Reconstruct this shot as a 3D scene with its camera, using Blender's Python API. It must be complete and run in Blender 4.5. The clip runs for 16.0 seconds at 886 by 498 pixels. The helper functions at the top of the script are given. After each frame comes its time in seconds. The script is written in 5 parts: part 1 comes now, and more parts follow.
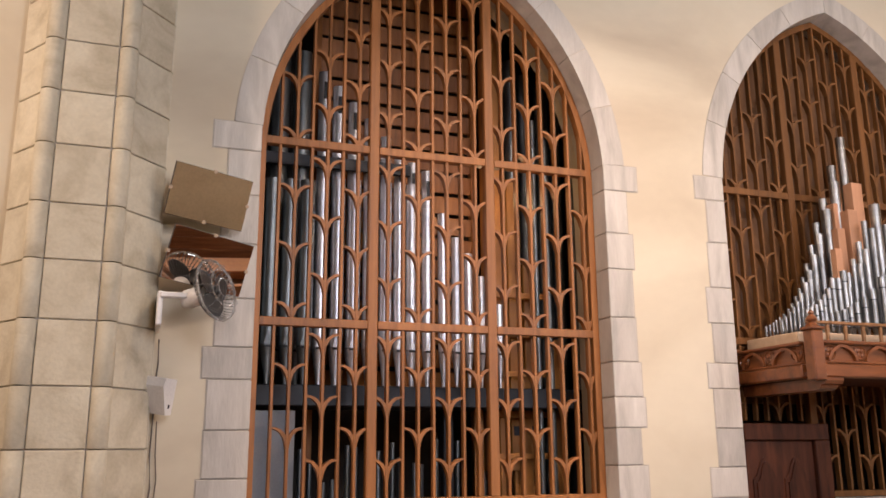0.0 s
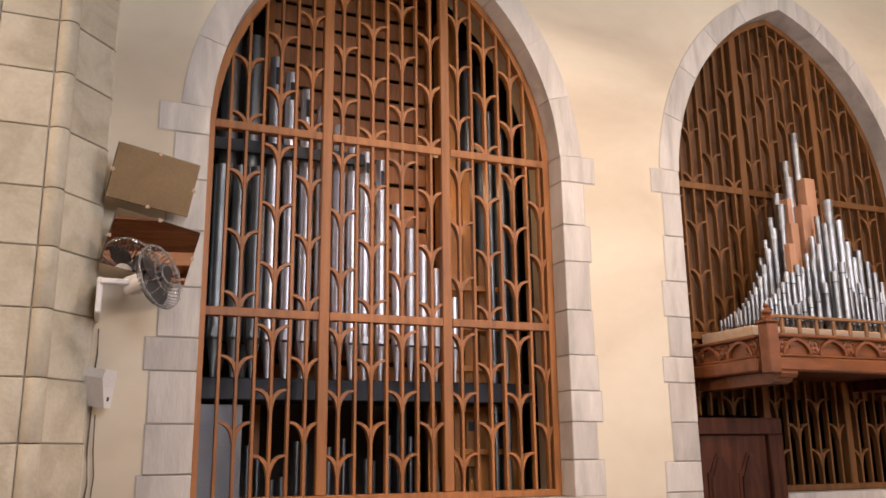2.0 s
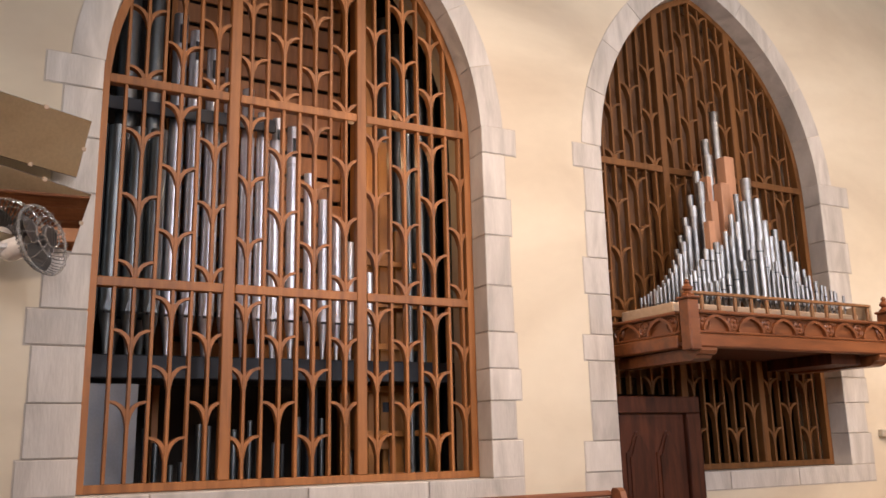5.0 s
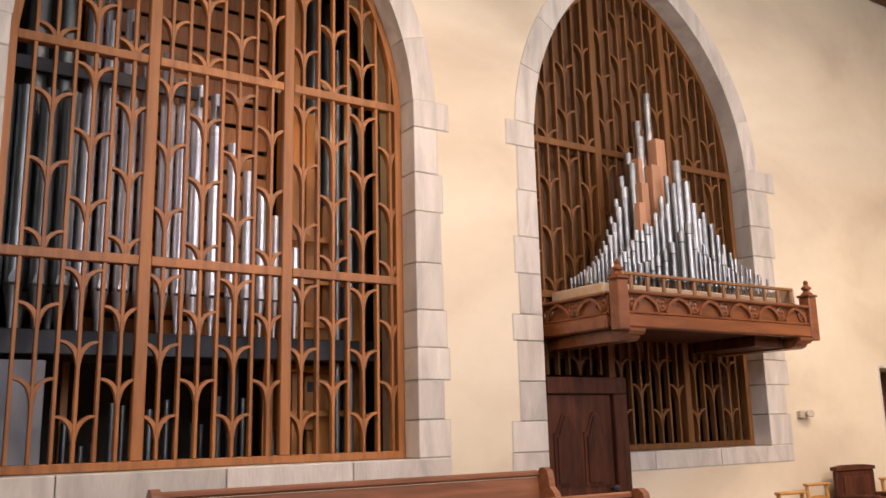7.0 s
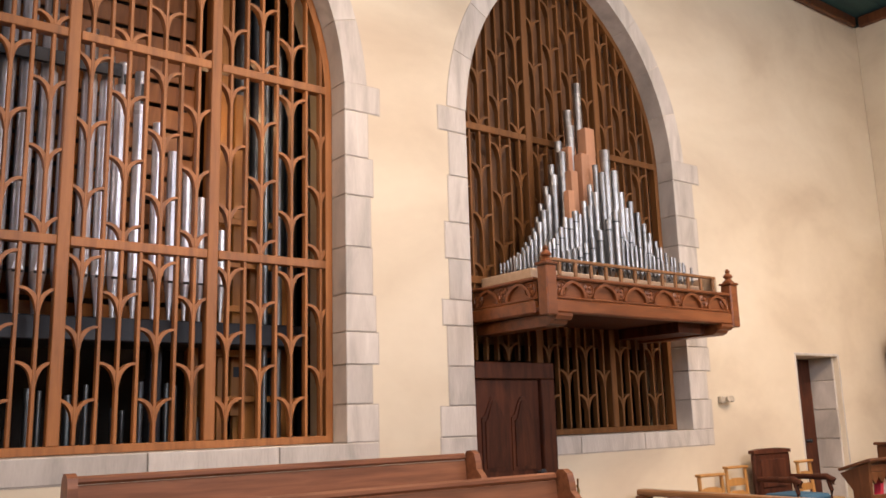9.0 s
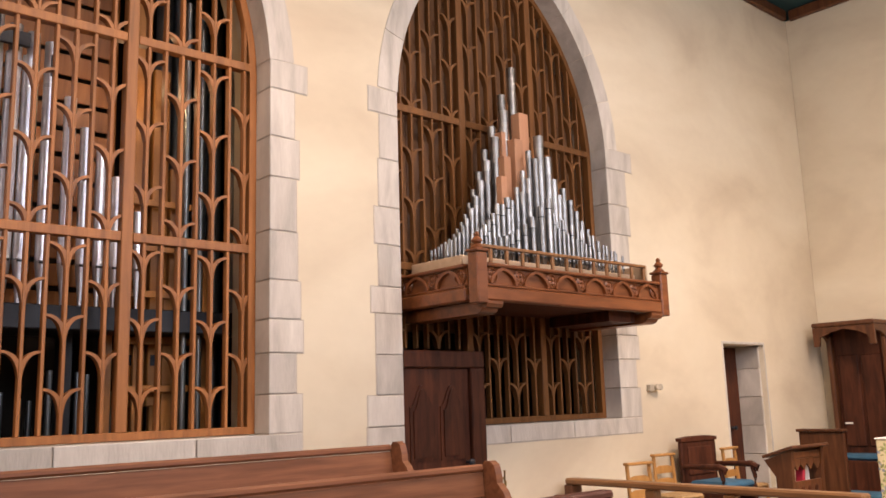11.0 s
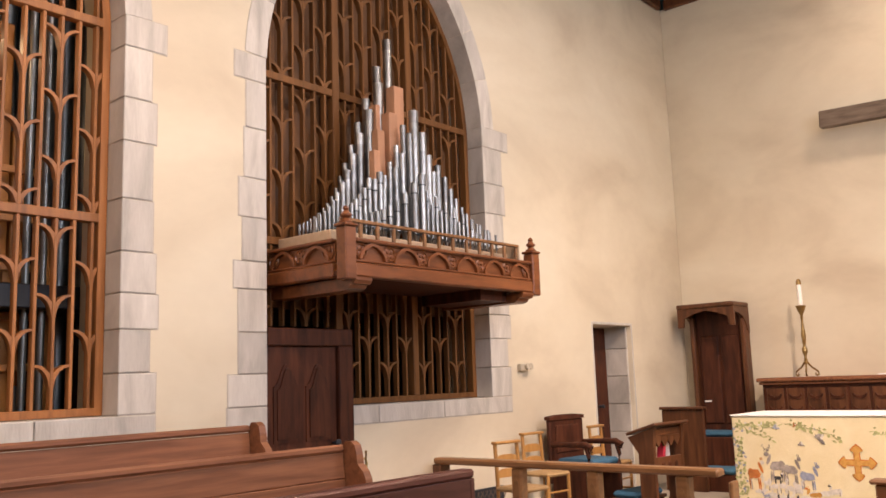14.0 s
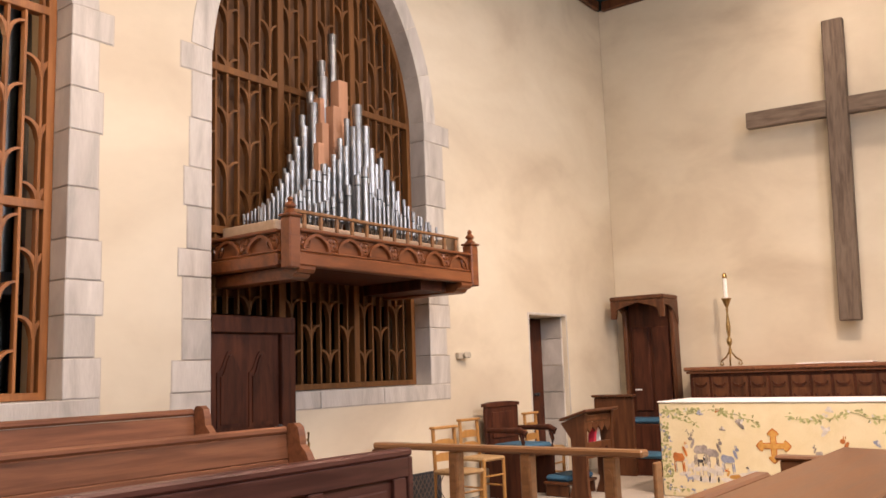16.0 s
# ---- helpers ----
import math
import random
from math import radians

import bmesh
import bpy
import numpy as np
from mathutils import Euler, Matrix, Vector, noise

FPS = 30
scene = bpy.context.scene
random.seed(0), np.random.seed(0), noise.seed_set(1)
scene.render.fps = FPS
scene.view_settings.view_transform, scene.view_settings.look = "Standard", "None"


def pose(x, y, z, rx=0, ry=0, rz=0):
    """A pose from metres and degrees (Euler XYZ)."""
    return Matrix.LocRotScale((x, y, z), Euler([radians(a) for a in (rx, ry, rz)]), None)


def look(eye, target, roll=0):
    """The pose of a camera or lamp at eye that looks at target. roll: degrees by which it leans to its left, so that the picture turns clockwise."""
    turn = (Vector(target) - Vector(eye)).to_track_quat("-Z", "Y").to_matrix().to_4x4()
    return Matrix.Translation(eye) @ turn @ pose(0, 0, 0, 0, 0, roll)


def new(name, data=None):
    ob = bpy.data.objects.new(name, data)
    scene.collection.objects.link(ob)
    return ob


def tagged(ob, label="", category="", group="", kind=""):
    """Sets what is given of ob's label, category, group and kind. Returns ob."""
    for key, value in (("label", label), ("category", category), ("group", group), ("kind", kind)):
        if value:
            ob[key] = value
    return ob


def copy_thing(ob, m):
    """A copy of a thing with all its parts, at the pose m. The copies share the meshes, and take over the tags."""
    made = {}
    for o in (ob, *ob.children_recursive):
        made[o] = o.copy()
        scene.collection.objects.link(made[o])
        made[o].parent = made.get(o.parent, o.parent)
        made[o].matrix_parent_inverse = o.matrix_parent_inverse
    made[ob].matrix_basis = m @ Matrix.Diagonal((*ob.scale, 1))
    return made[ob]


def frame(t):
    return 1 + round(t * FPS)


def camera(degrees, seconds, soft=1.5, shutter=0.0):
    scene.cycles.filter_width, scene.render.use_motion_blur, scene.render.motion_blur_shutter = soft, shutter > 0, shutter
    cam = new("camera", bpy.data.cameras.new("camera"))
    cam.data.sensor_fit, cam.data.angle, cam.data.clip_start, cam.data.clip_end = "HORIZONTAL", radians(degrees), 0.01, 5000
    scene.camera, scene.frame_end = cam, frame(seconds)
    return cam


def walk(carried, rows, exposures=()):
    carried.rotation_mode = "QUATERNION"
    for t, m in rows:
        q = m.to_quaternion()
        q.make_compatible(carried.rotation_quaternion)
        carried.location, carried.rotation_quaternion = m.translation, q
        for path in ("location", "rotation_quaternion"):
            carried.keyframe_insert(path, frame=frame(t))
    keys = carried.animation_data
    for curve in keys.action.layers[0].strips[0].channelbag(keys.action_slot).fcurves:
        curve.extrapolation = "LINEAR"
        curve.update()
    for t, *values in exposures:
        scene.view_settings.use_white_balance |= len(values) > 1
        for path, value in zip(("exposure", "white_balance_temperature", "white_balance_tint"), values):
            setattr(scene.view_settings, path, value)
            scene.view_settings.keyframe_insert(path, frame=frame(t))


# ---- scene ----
cam = camera(54.2, 16.0, soft=1.6)
PATH = [
    (0, (-3.919, -6.103, 1.609), (-3.27, -4.267, 2.067), -0.4),
    (0.5, (-3.913, -6.049, 1.582), (-3.239, -4.224, 2.047), -0.6),
    (1, (-3.904, -6.005, 1.563), (-3.204, -4.191, 2.031), -0.7),
    (1.5, (-3.89, -5.963, 1.55), (-3.165, -4.158, 2.018), -0.8),
    (2, (-3.878, -5.926, 1.545), (-3.126, -4.132, 2.01), -0.7),
    (2.5, (-3.863, -5.892, 1.541), (-3.084, -4.108, 2.001), -0.8),
    (3, (-3.844, -5.835, 1.527), (-3.037, -4.064, 1.985), -1.0),
    (3.5, (-3.817, -5.772, 1.499), (-2.981, -4.015, 1.959), -1.2),
    (4, (-3.796, -5.712, 1.493), (-2.93, -3.968, 1.948), -1.3),
    (6.5, (-3.654, -5.501, 1.435), (-2.623, -3.839, 1.853), -1.4),
    (7, (-3.644, -5.473, 1.434), (-2.576, -3.832, 1.841), -1.4),
    (7.5, (-3.624, -5.483, 1.416), (-2.527, -3.86, 1.817), -1.4),
    (8, (-3.616, -5.48, 1.406), (-2.486, -3.878, 1.8), -1.5),
    (8.5, (-3.605, -5.482, 1.394), (-2.444, -3.9, 1.783), -1.5),
    (9, (-3.606, -5.466, 1.377), (-2.411, -3.909, 1.763), -1.7),
    (11.5, (-3.389, -5.327, 1.411), (-2.048, -3.883, 1.752), -1.8),
    (12, (-3.321, -5.28, 1.413), (-1.948, -3.865, 1.746), -1.8),
    (12.5, (-3.257, -5.257, 1.415), (-1.852, -3.871, 1.738), -1.8),
    (13, (-3.232, -5.259, 1.413), (-1.793, -3.906, 1.726), -1.9),
    (13.5, (-3.232, -5.284, 1.393), (-1.761, -3.965, 1.7), -1.9),
    (14, (-3.25, -5.312, 1.384), (-1.747, -4.027, 1.684), -2.0),
    (14.5, (-3.287, -5.348, 1.375), (-1.757, -4.094, 1.668), -2.0),
    (15, (-3.333, -5.387, 1.371), (-1.779, -4.16, 1.656), -2.0),
    (15.5, (-3.38, -5.435, 1.351), (-1.808, -4.231, 1.633), -1.9),
    (16, (-3.426, -5.46, 1.34), (-1.837, -4.278, 1.618), -1.9),
]
walk(cam, [(t, look(eye, target, roll)) for t, eye, target, roll in PATH])

# ---- light ----
world = bpy.data.worlds.new("world")
scene.world = world
world.use_nodes = True
wn = world.node_tree.nodes
sky = wn.new("ShaderNodeTexSky")
sky.sky_type, sky.sun_disc = "NISHITA", False
sky.sun_elevation, sky.sun_rotation = radians(35), radians(200)
world.node_tree.links.new(sky.outputs[0], wn["Background"].inputs[0])
wn["Background"].inputs[1].default_value = 0.08
scene.view_settings.exposure = 0.0


def area(name, at, to, sx, sy, watts, colour, spread=180):
    data = bpy.data.lights.new(name, "AREA")
    data.shape, data.size, data.size_y, data.energy, data.color = "RECTANGLE", sx, sy, watts, colour
    data.spread = radians(spread)
    ob = new(name, data)
    ob.matrix_world = look(at, to)
    return ob


WARM, DAY = (1.0, 0.735, 0.585), (0.87, 0.85, 0.96)
# the lamps of nave and chancel hang near the ceiling; daylight comes in by the windows opposite the organ
# the 120 W lamp is an added one, there to brighten the altar
for x, y, z, tx, ty, tz, watts, spread in ((-7.6, -2.3, 4.6, -3.4, -0.6, 2.2, 132, 180), (-0.9, -3.0, 6.3, -0.7, -0.3, 0.6, 62, 95), (1.4, -3.2, 6.3, 1.7, -0.4, 0, 46, 140), (4.0, -3.3, 6.3, 4.6, -0.8, 0, 62, 150),
                                           (2.9, -5.2, 6.3, 5.4, -2.6, 0.6, 120, 80), (6.5, -3.6, 6.35, 7.9, -2.4, 2.4, 38, 150)):
    area("ceiling_lamp", (x, y, z), (tx, ty, tz), 0.4, 0.4, watts, WARM, spread)
for x in (-2.6, 0.6, 3.8):
    area("window_daylight", (x, -6.46, 4.1), (x, 0, 3.2), 1.0, 2.2, 122, DAY)
area("nave_daylight", (-10.5, -3.4, 4.5), (0, -2.5, 2.0), 3.0, 3.0, 22, DAY)
bulb = bpy.data.lights.new("chamber_bulb", "POINT")
bulb.energy, bulb.color, bulb.shadow_soft_size = 5.0, (1.0, 0.66, 0.36), 0.03
new("chamber_bulb", bulb).location = (-1.1, 0.70, 3.8)


# ---- materials ----
def material(name, colours, rough=0.6, metal=0.0, scale=4.0, stretch=(1, 1, 1), bump=0.15, fine=60.0,
             vary=0.12, spot=0.5, island=False, coat=0.0, speck=0.14, spec=0.5):
    """A procedural surface: a mix of colours by coarse noise, fine grain, a tint of its own for each piece, and relief."""
    m = bpy.data.materials.new(name)
    m.use_nodes = True
    t, n = m.node_tree, m.node_tree.nodes
    bs = n["Principled BSDF"]
    bs.inputs["Metallic"].default_value = metal
    bs.inputs["Specular IOR Level"].default_value = spec
    bs.inputs["Coat Weight"].default_value = coat
    co = n.new("ShaderNodeTexCoord")
    mp = n.new("ShaderNodeMapping")
    mp.inputs["Scale"].default_value = stretch
    t.links.new(co.outputs["Object"], mp.inputs[0])
    info = n.new("ShaderNodeObjectInfo")
    geo = n.new("ShaderNodeNewGeometry")
    rnd = geo.outputs["Random Per Island"] if island else info.outputs["Random"]
    off = n.new("ShaderNodeVectorMath")
    off.operation = "ADD"
    sc = n.new("ShaderNodeVectorMath")
    sc.operation = "SCALE"
    cmb = n.new("ShaderNodeCombineXYZ")
    for k in range(3):
        t.links.new(rnd, cmb.inputs[k])
    t.links.new(cmb.outputs[0], sc.inputs[0])
    sc.inputs["Scale"].default_value = 37.0
    t.links.new(mp.outputs[0], off.inputs[0])
    t.links.new(sc.outputs[0], off.inputs[1])
    big = n.new("ShaderNodeTexNoise")
    big.inputs["Scale"].default_value, big.inputs["Detail"].default_value = scale, 6
    big.inputs["Distortion"].default_value = spot
    small = n.new("ShaderNodeTexNoise")
    small.inputs["Scale"].default_value, small.inputs["Detail"].default_value = fine, 4
    for tex in (big, small):
        t.links.new(off.outputs[0], tex.inputs["Vector"])
    ramp = n.new("ShaderNodeValToRGB")
    el = ramp.color_ramp.elements
    while len(el) < len(colours):
        el.new(0.5)
    for k, c in enumerate(colours):
        el[k].position = 0.3 + 0.4 * k / max(1, len(colours) - 1)
        el[k].color = (*c, 1)
    t.links.new(big.outputs["Fac"], ramp.inputs[0])
    hsv = n.new("ShaderNodeHueSaturation")
    val = n.new("ShaderNodeMapRange")
    val.inputs["To Min"].default_value, val.inputs["To Max"].default_value = 1 - vary, 1 + vary
    t.links.new(rnd, val.inputs["Value"])
    mul = n.new("ShaderNodeMath")
    mul.operation = "MULTIPLY"
    grain = n.new("ShaderNodeMapRange")
    grain.inputs["To Min"].default_value, grain.inputs["To Max"].default_value = 1 - speck, 1 + speck
    t.links.new(small.outputs["Fac"], grain.inputs["Value"])
    t.links.new(val.outputs[0], mul.inputs[0])
    t.links.new(grain.outputs[0], mul.inputs[1])
    t.links.new(mul.outputs[0], hsv.inputs["Value"])
    t.links.new(ramp.outputs[0], hsv.inputs["Color"])
    t.links.new(hsv.outputs[0], bs.inputs["Base Color"])
    rr = n.new("ShaderNodeMapRange")
    rr.inputs["To Min"].default_value, rr.inputs["To Max"].default_value = max(0.02, rough - (0.02 if metal else 0.1)), min(1, rough + (0.02 if metal else 0.1))
    t.links.new(big.outputs["Fac"], rr.inputs["Value"])
    t.links.new(rr.outputs[0], bs.inputs["Roughness"])
    if bump:
        bp = n.new("ShaderNodeBump")
        bp.inputs["Strength"].default_value, bp.inputs["Distance"].default_value = bump, 0.01
        add = n.new("ShaderNodeMath")
        add.operation = "ADD"
        t.links.new(big.outputs["Fac"], add.inputs[0])
        t.links.new(small.outputs["Fac"], add.inputs[1])
        t.links.new(add.outputs[0], bp.inputs["Height"])
        t.links.new(bp.outputs[0], bs.inputs["Normal"])
    return m


PLASTER = material("cream_plaster", [(0.535, 0.455, 0.33), (0.655, 0.58, 0.435), (0.71, 0.645, 0.50)], 0.85, scale=0.7, bump=0.12, fine=9, vary=0.0, spot=0.5, speck=0.035, stretch=(0.8, 0.8, 1.3))
STONE = material("grey_veined_stone", [(0.40, 0.372, 0.325), (0.52, 0.486, 0.43), (0.60, 0.565, 0.505)], 0.66, scale=2.6, stretch=(2.2, 1, 0.5), bump=0.3, fine=30, vary=0.10, spot=1.0, speck=0.08)
PIER = material("buff_pier_stone", [(0.44, 0.38, 0.265), (0.56, 0.50, 0.37), (0.62, 0.565, 0.43)], 0.78, scale=3.0, bump=0.35, fine=42, vary=0.10, spot=1.2, speck=0.12)
MORTAR = material("mortar", [(0.38, 0.34, 0.285), (0.47, 0.42, 0.355)], 0.9, scale=8, bump=0.3)
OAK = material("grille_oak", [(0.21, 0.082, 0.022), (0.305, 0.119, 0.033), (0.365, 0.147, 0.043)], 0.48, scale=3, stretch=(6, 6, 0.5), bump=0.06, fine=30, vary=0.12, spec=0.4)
# darker copy of the grille oak; the second arch's shade is in its colour
SHADEOAK = material("shaded_oak", [(0.105, 0.043, 0.011), (0.16, 0.066, 0.018), (0.20, 0.085, 0.025)], 0.55, scale=3, stretch=(6, 6, 0.5), bump=0.06, fine=30, vary=0.12, spec=0.3)
BALC = material("red_brown_oak", [(0.11, 0.036, 0.012), (0.18, 0.058, 0.018), (0.225, 0.077, 0.024)], 0.38, scale=4, stretch=(0.6, 4, 4), bump=0.08, fine=40, vary=0.08)
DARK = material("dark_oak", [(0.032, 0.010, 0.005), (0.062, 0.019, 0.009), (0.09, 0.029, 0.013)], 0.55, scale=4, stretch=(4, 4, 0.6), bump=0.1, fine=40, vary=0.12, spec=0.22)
MID = material("brown_oak", [(0.055, 0.020, 0.008), (0.098, 0.036, 0.014), (0.135, 0.052, 0.021)], 0.42, scale=4, stretch=(4, 4, 0.6), bump=0.1, fine=40, vary=0.12, spec=0.35)
PEW = material("pew_oak", [(0.15, 0.058, 0.026), (0.215, 0.086, 0.040), (0.27, 0.112, 0.050)], 0.43, scale=5, stretch=(0.35, 5, 5), bump=0.05, fine=26, vary=0.06, spec=0.36)
# brighter than the pew oak: stronger light on the near desk is painted in
LITDESK = material("lit_desk_oak", [(0.27, 0.105, 0.038), (0.34, 0.140, 0.052), (0.39, 0.165, 0.062)], 0.38, scale=3, stretch=(0.5, 4, 4), bump=0.03, fine=26, vary=0.05)
REDOAK = material("old_red_oak", [(0.075, 0.026, 0.017), (0.12, 0.043, 0.028), (0.15, 0.057, 0.036)], 0.42, scale=5, stretch=(0.4, 4, 4), bump=0.06, fine=26, vary=0.08)
RAILW = material("rail_oak", [(0.17, 0.080, 0.030), (0.24, 0.115, 0.044), (0.29, 0.145, 0.058)], 0.4, scale=5, stretch=(4, 0.4, 4), bump=0.06, fine=30, vary=0.1)
CHAIRW = material("honey_ash", [(0.340, 0.167, 0.0442), (0.450, 0.235, 0.0680)], 0.4, scale=5, stretch=(4, 4, 0.6), bump=0.05, vary=0.08)
RUSH = material("rush_seat", [(0.36, 0.22, 0.09), (0.48, 0.32, 0.15)], 0.8, scale=14, stretch=(1, 8, 1), bump=0.5, fine=90)
BACKING = material("backing_wood", [(0.085, 0.036, 0.010), (0.125, 0.053, 0.015), (0.155, 0.067, 0.020)], 0.6, scale=3, stretch=(4, 4, 0.5), bump=0.1, vary=0.15)
CHEST = material("pale_chest_wood", [(0.42, 0.30, 0.19), (0.50, 0.37, 0.25)], 0.5, scale=4, stretch=(0.5, 4, 4), bump=0.05)
WPIPE = material("pink_pipe_wood", [(0.40, 0.20, 0.105), (0.48, 0.25, 0.14)], 0.5, scale=4, stretch=(4, 4, 0.5), bump=0.04, vary=0.1)
AMBER = material("amber_pipe_wood", [(0.280, 0.113, 0.0238), (0.400, 0.176, 0.0408)], 0.5, scale=3, stretch=(4, 4, 0.5), bump=0.06, vary=0.15)
TIN = material("pipe_metal", [(0.70, 0.71, 0.74), (0.84, 0.85, 0.88)], 0.42, 0.92, scale=5, bump=0.0, fine=25, vary=0.12)
SPOTTED = material("aged_pipe_metal", [(0.24, 0.24, 0.237), (0.37, 0.37, 0.365)], 0.38, 1.0, scale=9, bump=0.0, fine=25, vary=0.26)
ZINC = material("dark_zinc", [(0.22, 0.245, 0.25), (0.31, 0.335, 0.34)], 0.44, 1.0, scale=4, bump=0.03, vary=0.15)
BLACK = material("black_iron", [(0.010, 0.012, 0.016), (0.022, 0.025, 0.032)], 0.5, scale=6, bump=0.05)
# near-black walls: the gloom of unlit rooms is put into the colour
GLOOM = material("gloom_dark_wall", [(0.035, 0.028, 0.022), (0.06, 0.048, 0.038)], 0.9, scale=1.5, bump=0.1)
GREYP = material("grey_panel", [(0.22, 0.24, 0.27), (0.28, 0.30, 0.33)], 0.6, scale=2, bump=0.05)
LAMPB = material("yellowed_plastic", [(0.38, 0.33, 0.25), (0.46, 0.41, 0.32)], 0.4, scale=8, bump=0.0)
WHITEP = material("white_plastic", [(0.74, 0.71, 0.66), (0.80, 0.77, 0.72)], 0.4, scale=5, bump=0.0, vary=0.03)
SMOKE = material("grey_fan_plastic", [(0.03, 0.03, 0.029), (0.06, 0.058, 0.055)], 0.35, scale=5, bump=0.0)
CABLE = material("dark_cable", [(0.09, 0.07, 0.055), (0.14, 0.11, 0.09)], 0.6, scale=5, bump=0.0)
BRASS = material("aged_brass", [(0.30, 0.19, 0.07), (0.48, 0.33, 0.14)], 0.32, 1.0, scale=14, bump=0.08, vary=0.05)
WAX = material("white_candle", [(0.80, 0.77, 0.70), (0.84, 0.81, 0.75)], 0.5, scale=6, bump=0.02)
LINEN = material("white_linen", [(0.78, 0.76, 0.73), (0.84, 0.82, 0.80)], 0.85, scale=9, bump=0.12, fine=160)
CLOTH = material("cream_frontal", [(0.75, 0.64, 0.38), (0.81, 0.71, 0.46)], 0.85, scale=5, bump=0.12, fine=160)
BLUE = material("blue_cushion", [(0.030, 0.10, 0.17), (0.05, 0.15, 0.25)], 0.8, scale=10, bump=0.2, fine=120)
WEATHER = material("weathered_oak", [(0.085, 0.058, 0.038), (0.15, 0.108, 0.075), (0.20, 0.15, 0.108)], 0.75, scale=4, stretch=(6, 6, 0.7), bump=0.5, fine=45, vary=0.08)
WEATHERH = material("weathered_oak_arm", [(0.085, 0.058, 0.038), (0.15, 0.108, 0.075), (0.20, 0.15, 0.108)], 0.75, scale=4, stretch=(6, 0.7, 6), bump=0.5, fine=45, vary=0.08)
FLOORM = material("pale_stone_floor", [(0.34, 0.30, 0.25), (0.44, 0.39, 0.33)], 0.45, scale=2, bump=0.08, vary=0.1)
TEAL = material("teal_ceiling_boards", [(0.018, 0.05, 0.05), (0.035, 0.085, 0.08)], 0.6, scale=3, stretch=(0.5, 4, 1), bump=0.1)
GOLD = material("gold_embroidery", [(0.46, 0.22, 0.04), (0.60, 0.34, 0.08)], 0.55, scale=30, bump=0.3)
LEAF = material("leaf_embroidery", [(0.28, 0.29, 0.10), (0.44, 0.43, 0.21)], 0.8, scale=20, bump=0.2, vary=0.35)
GREYT = material("grey_embroidery", [(0.20, 0.17, 0.15), (0.38, 0.33, 0.29)], 0.8, scale=24, bump=0.2, vary=0.25)
RUST = material("rust_embroidery", [(0.38, 0.11, 0.02), (0.50, 0.18, 0.04)], 0.8, scale=24, bump=0.2, vary=0.2)
SLATE = material("blue_grey_embroidery", [(0.20, 0.22, 0.30), (0.34, 0.36, 0.42)], 0.8, scale=24, bump=0.2, vary=0.2)
BLACKT = material("black_embroidery", [(0.03, 0.028, 0.03), (0.07, 0.065, 0.065)], 0.8, scale=24, bump=0.2)
PALE = material("pale_embroidery", [(0.55, 0.50, 0.44), (0.66, 0.62, 0.55)], 0.8, scale=24, bump=0.2, vary=0.1)
REDB = material("crimson_cloth", [(0.42, 0.012, 0.035), (0.52, 0.02, 0.05)], 0.7, scale=10, bump=0.1)
PAPER = material("paper", [(0.74, 0.72, 0.68), (0.80, 0.78, 0.74)], 0.7, scale=8, bump=0.0)
MIRROR = material("mirror_glass", [(0.86, 0.84, 0.80), (0.90, 0.88, 0.84)], 0.03, 1.0, scale=2, bump=0.0, vary=0.0)
MIRROR.node_tree.links.remove(MIRROR.node_tree.nodes["Principled BSDF"].inputs["Roughness"].links[0])
MIRROR.node_tree.nodes["Principled BSDF"].inputs["Roughness"].default_value = 0.01
CLEAR = bpy.data.materials.new("clear_fan_guard")
CLEAR.use_nodes = True
_b = CLEAR.node_tree.nodes["Principled BSDF"]
_b.inputs["Base Color"].default_value, _b.inputs["Roughness"].default_value = (0.8, 0.8, 0.78, 1), 0.15
_b.inputs["Transmission Weight"].default_value, _b.inputs["IOR"].default_value = 0.85, 1.2


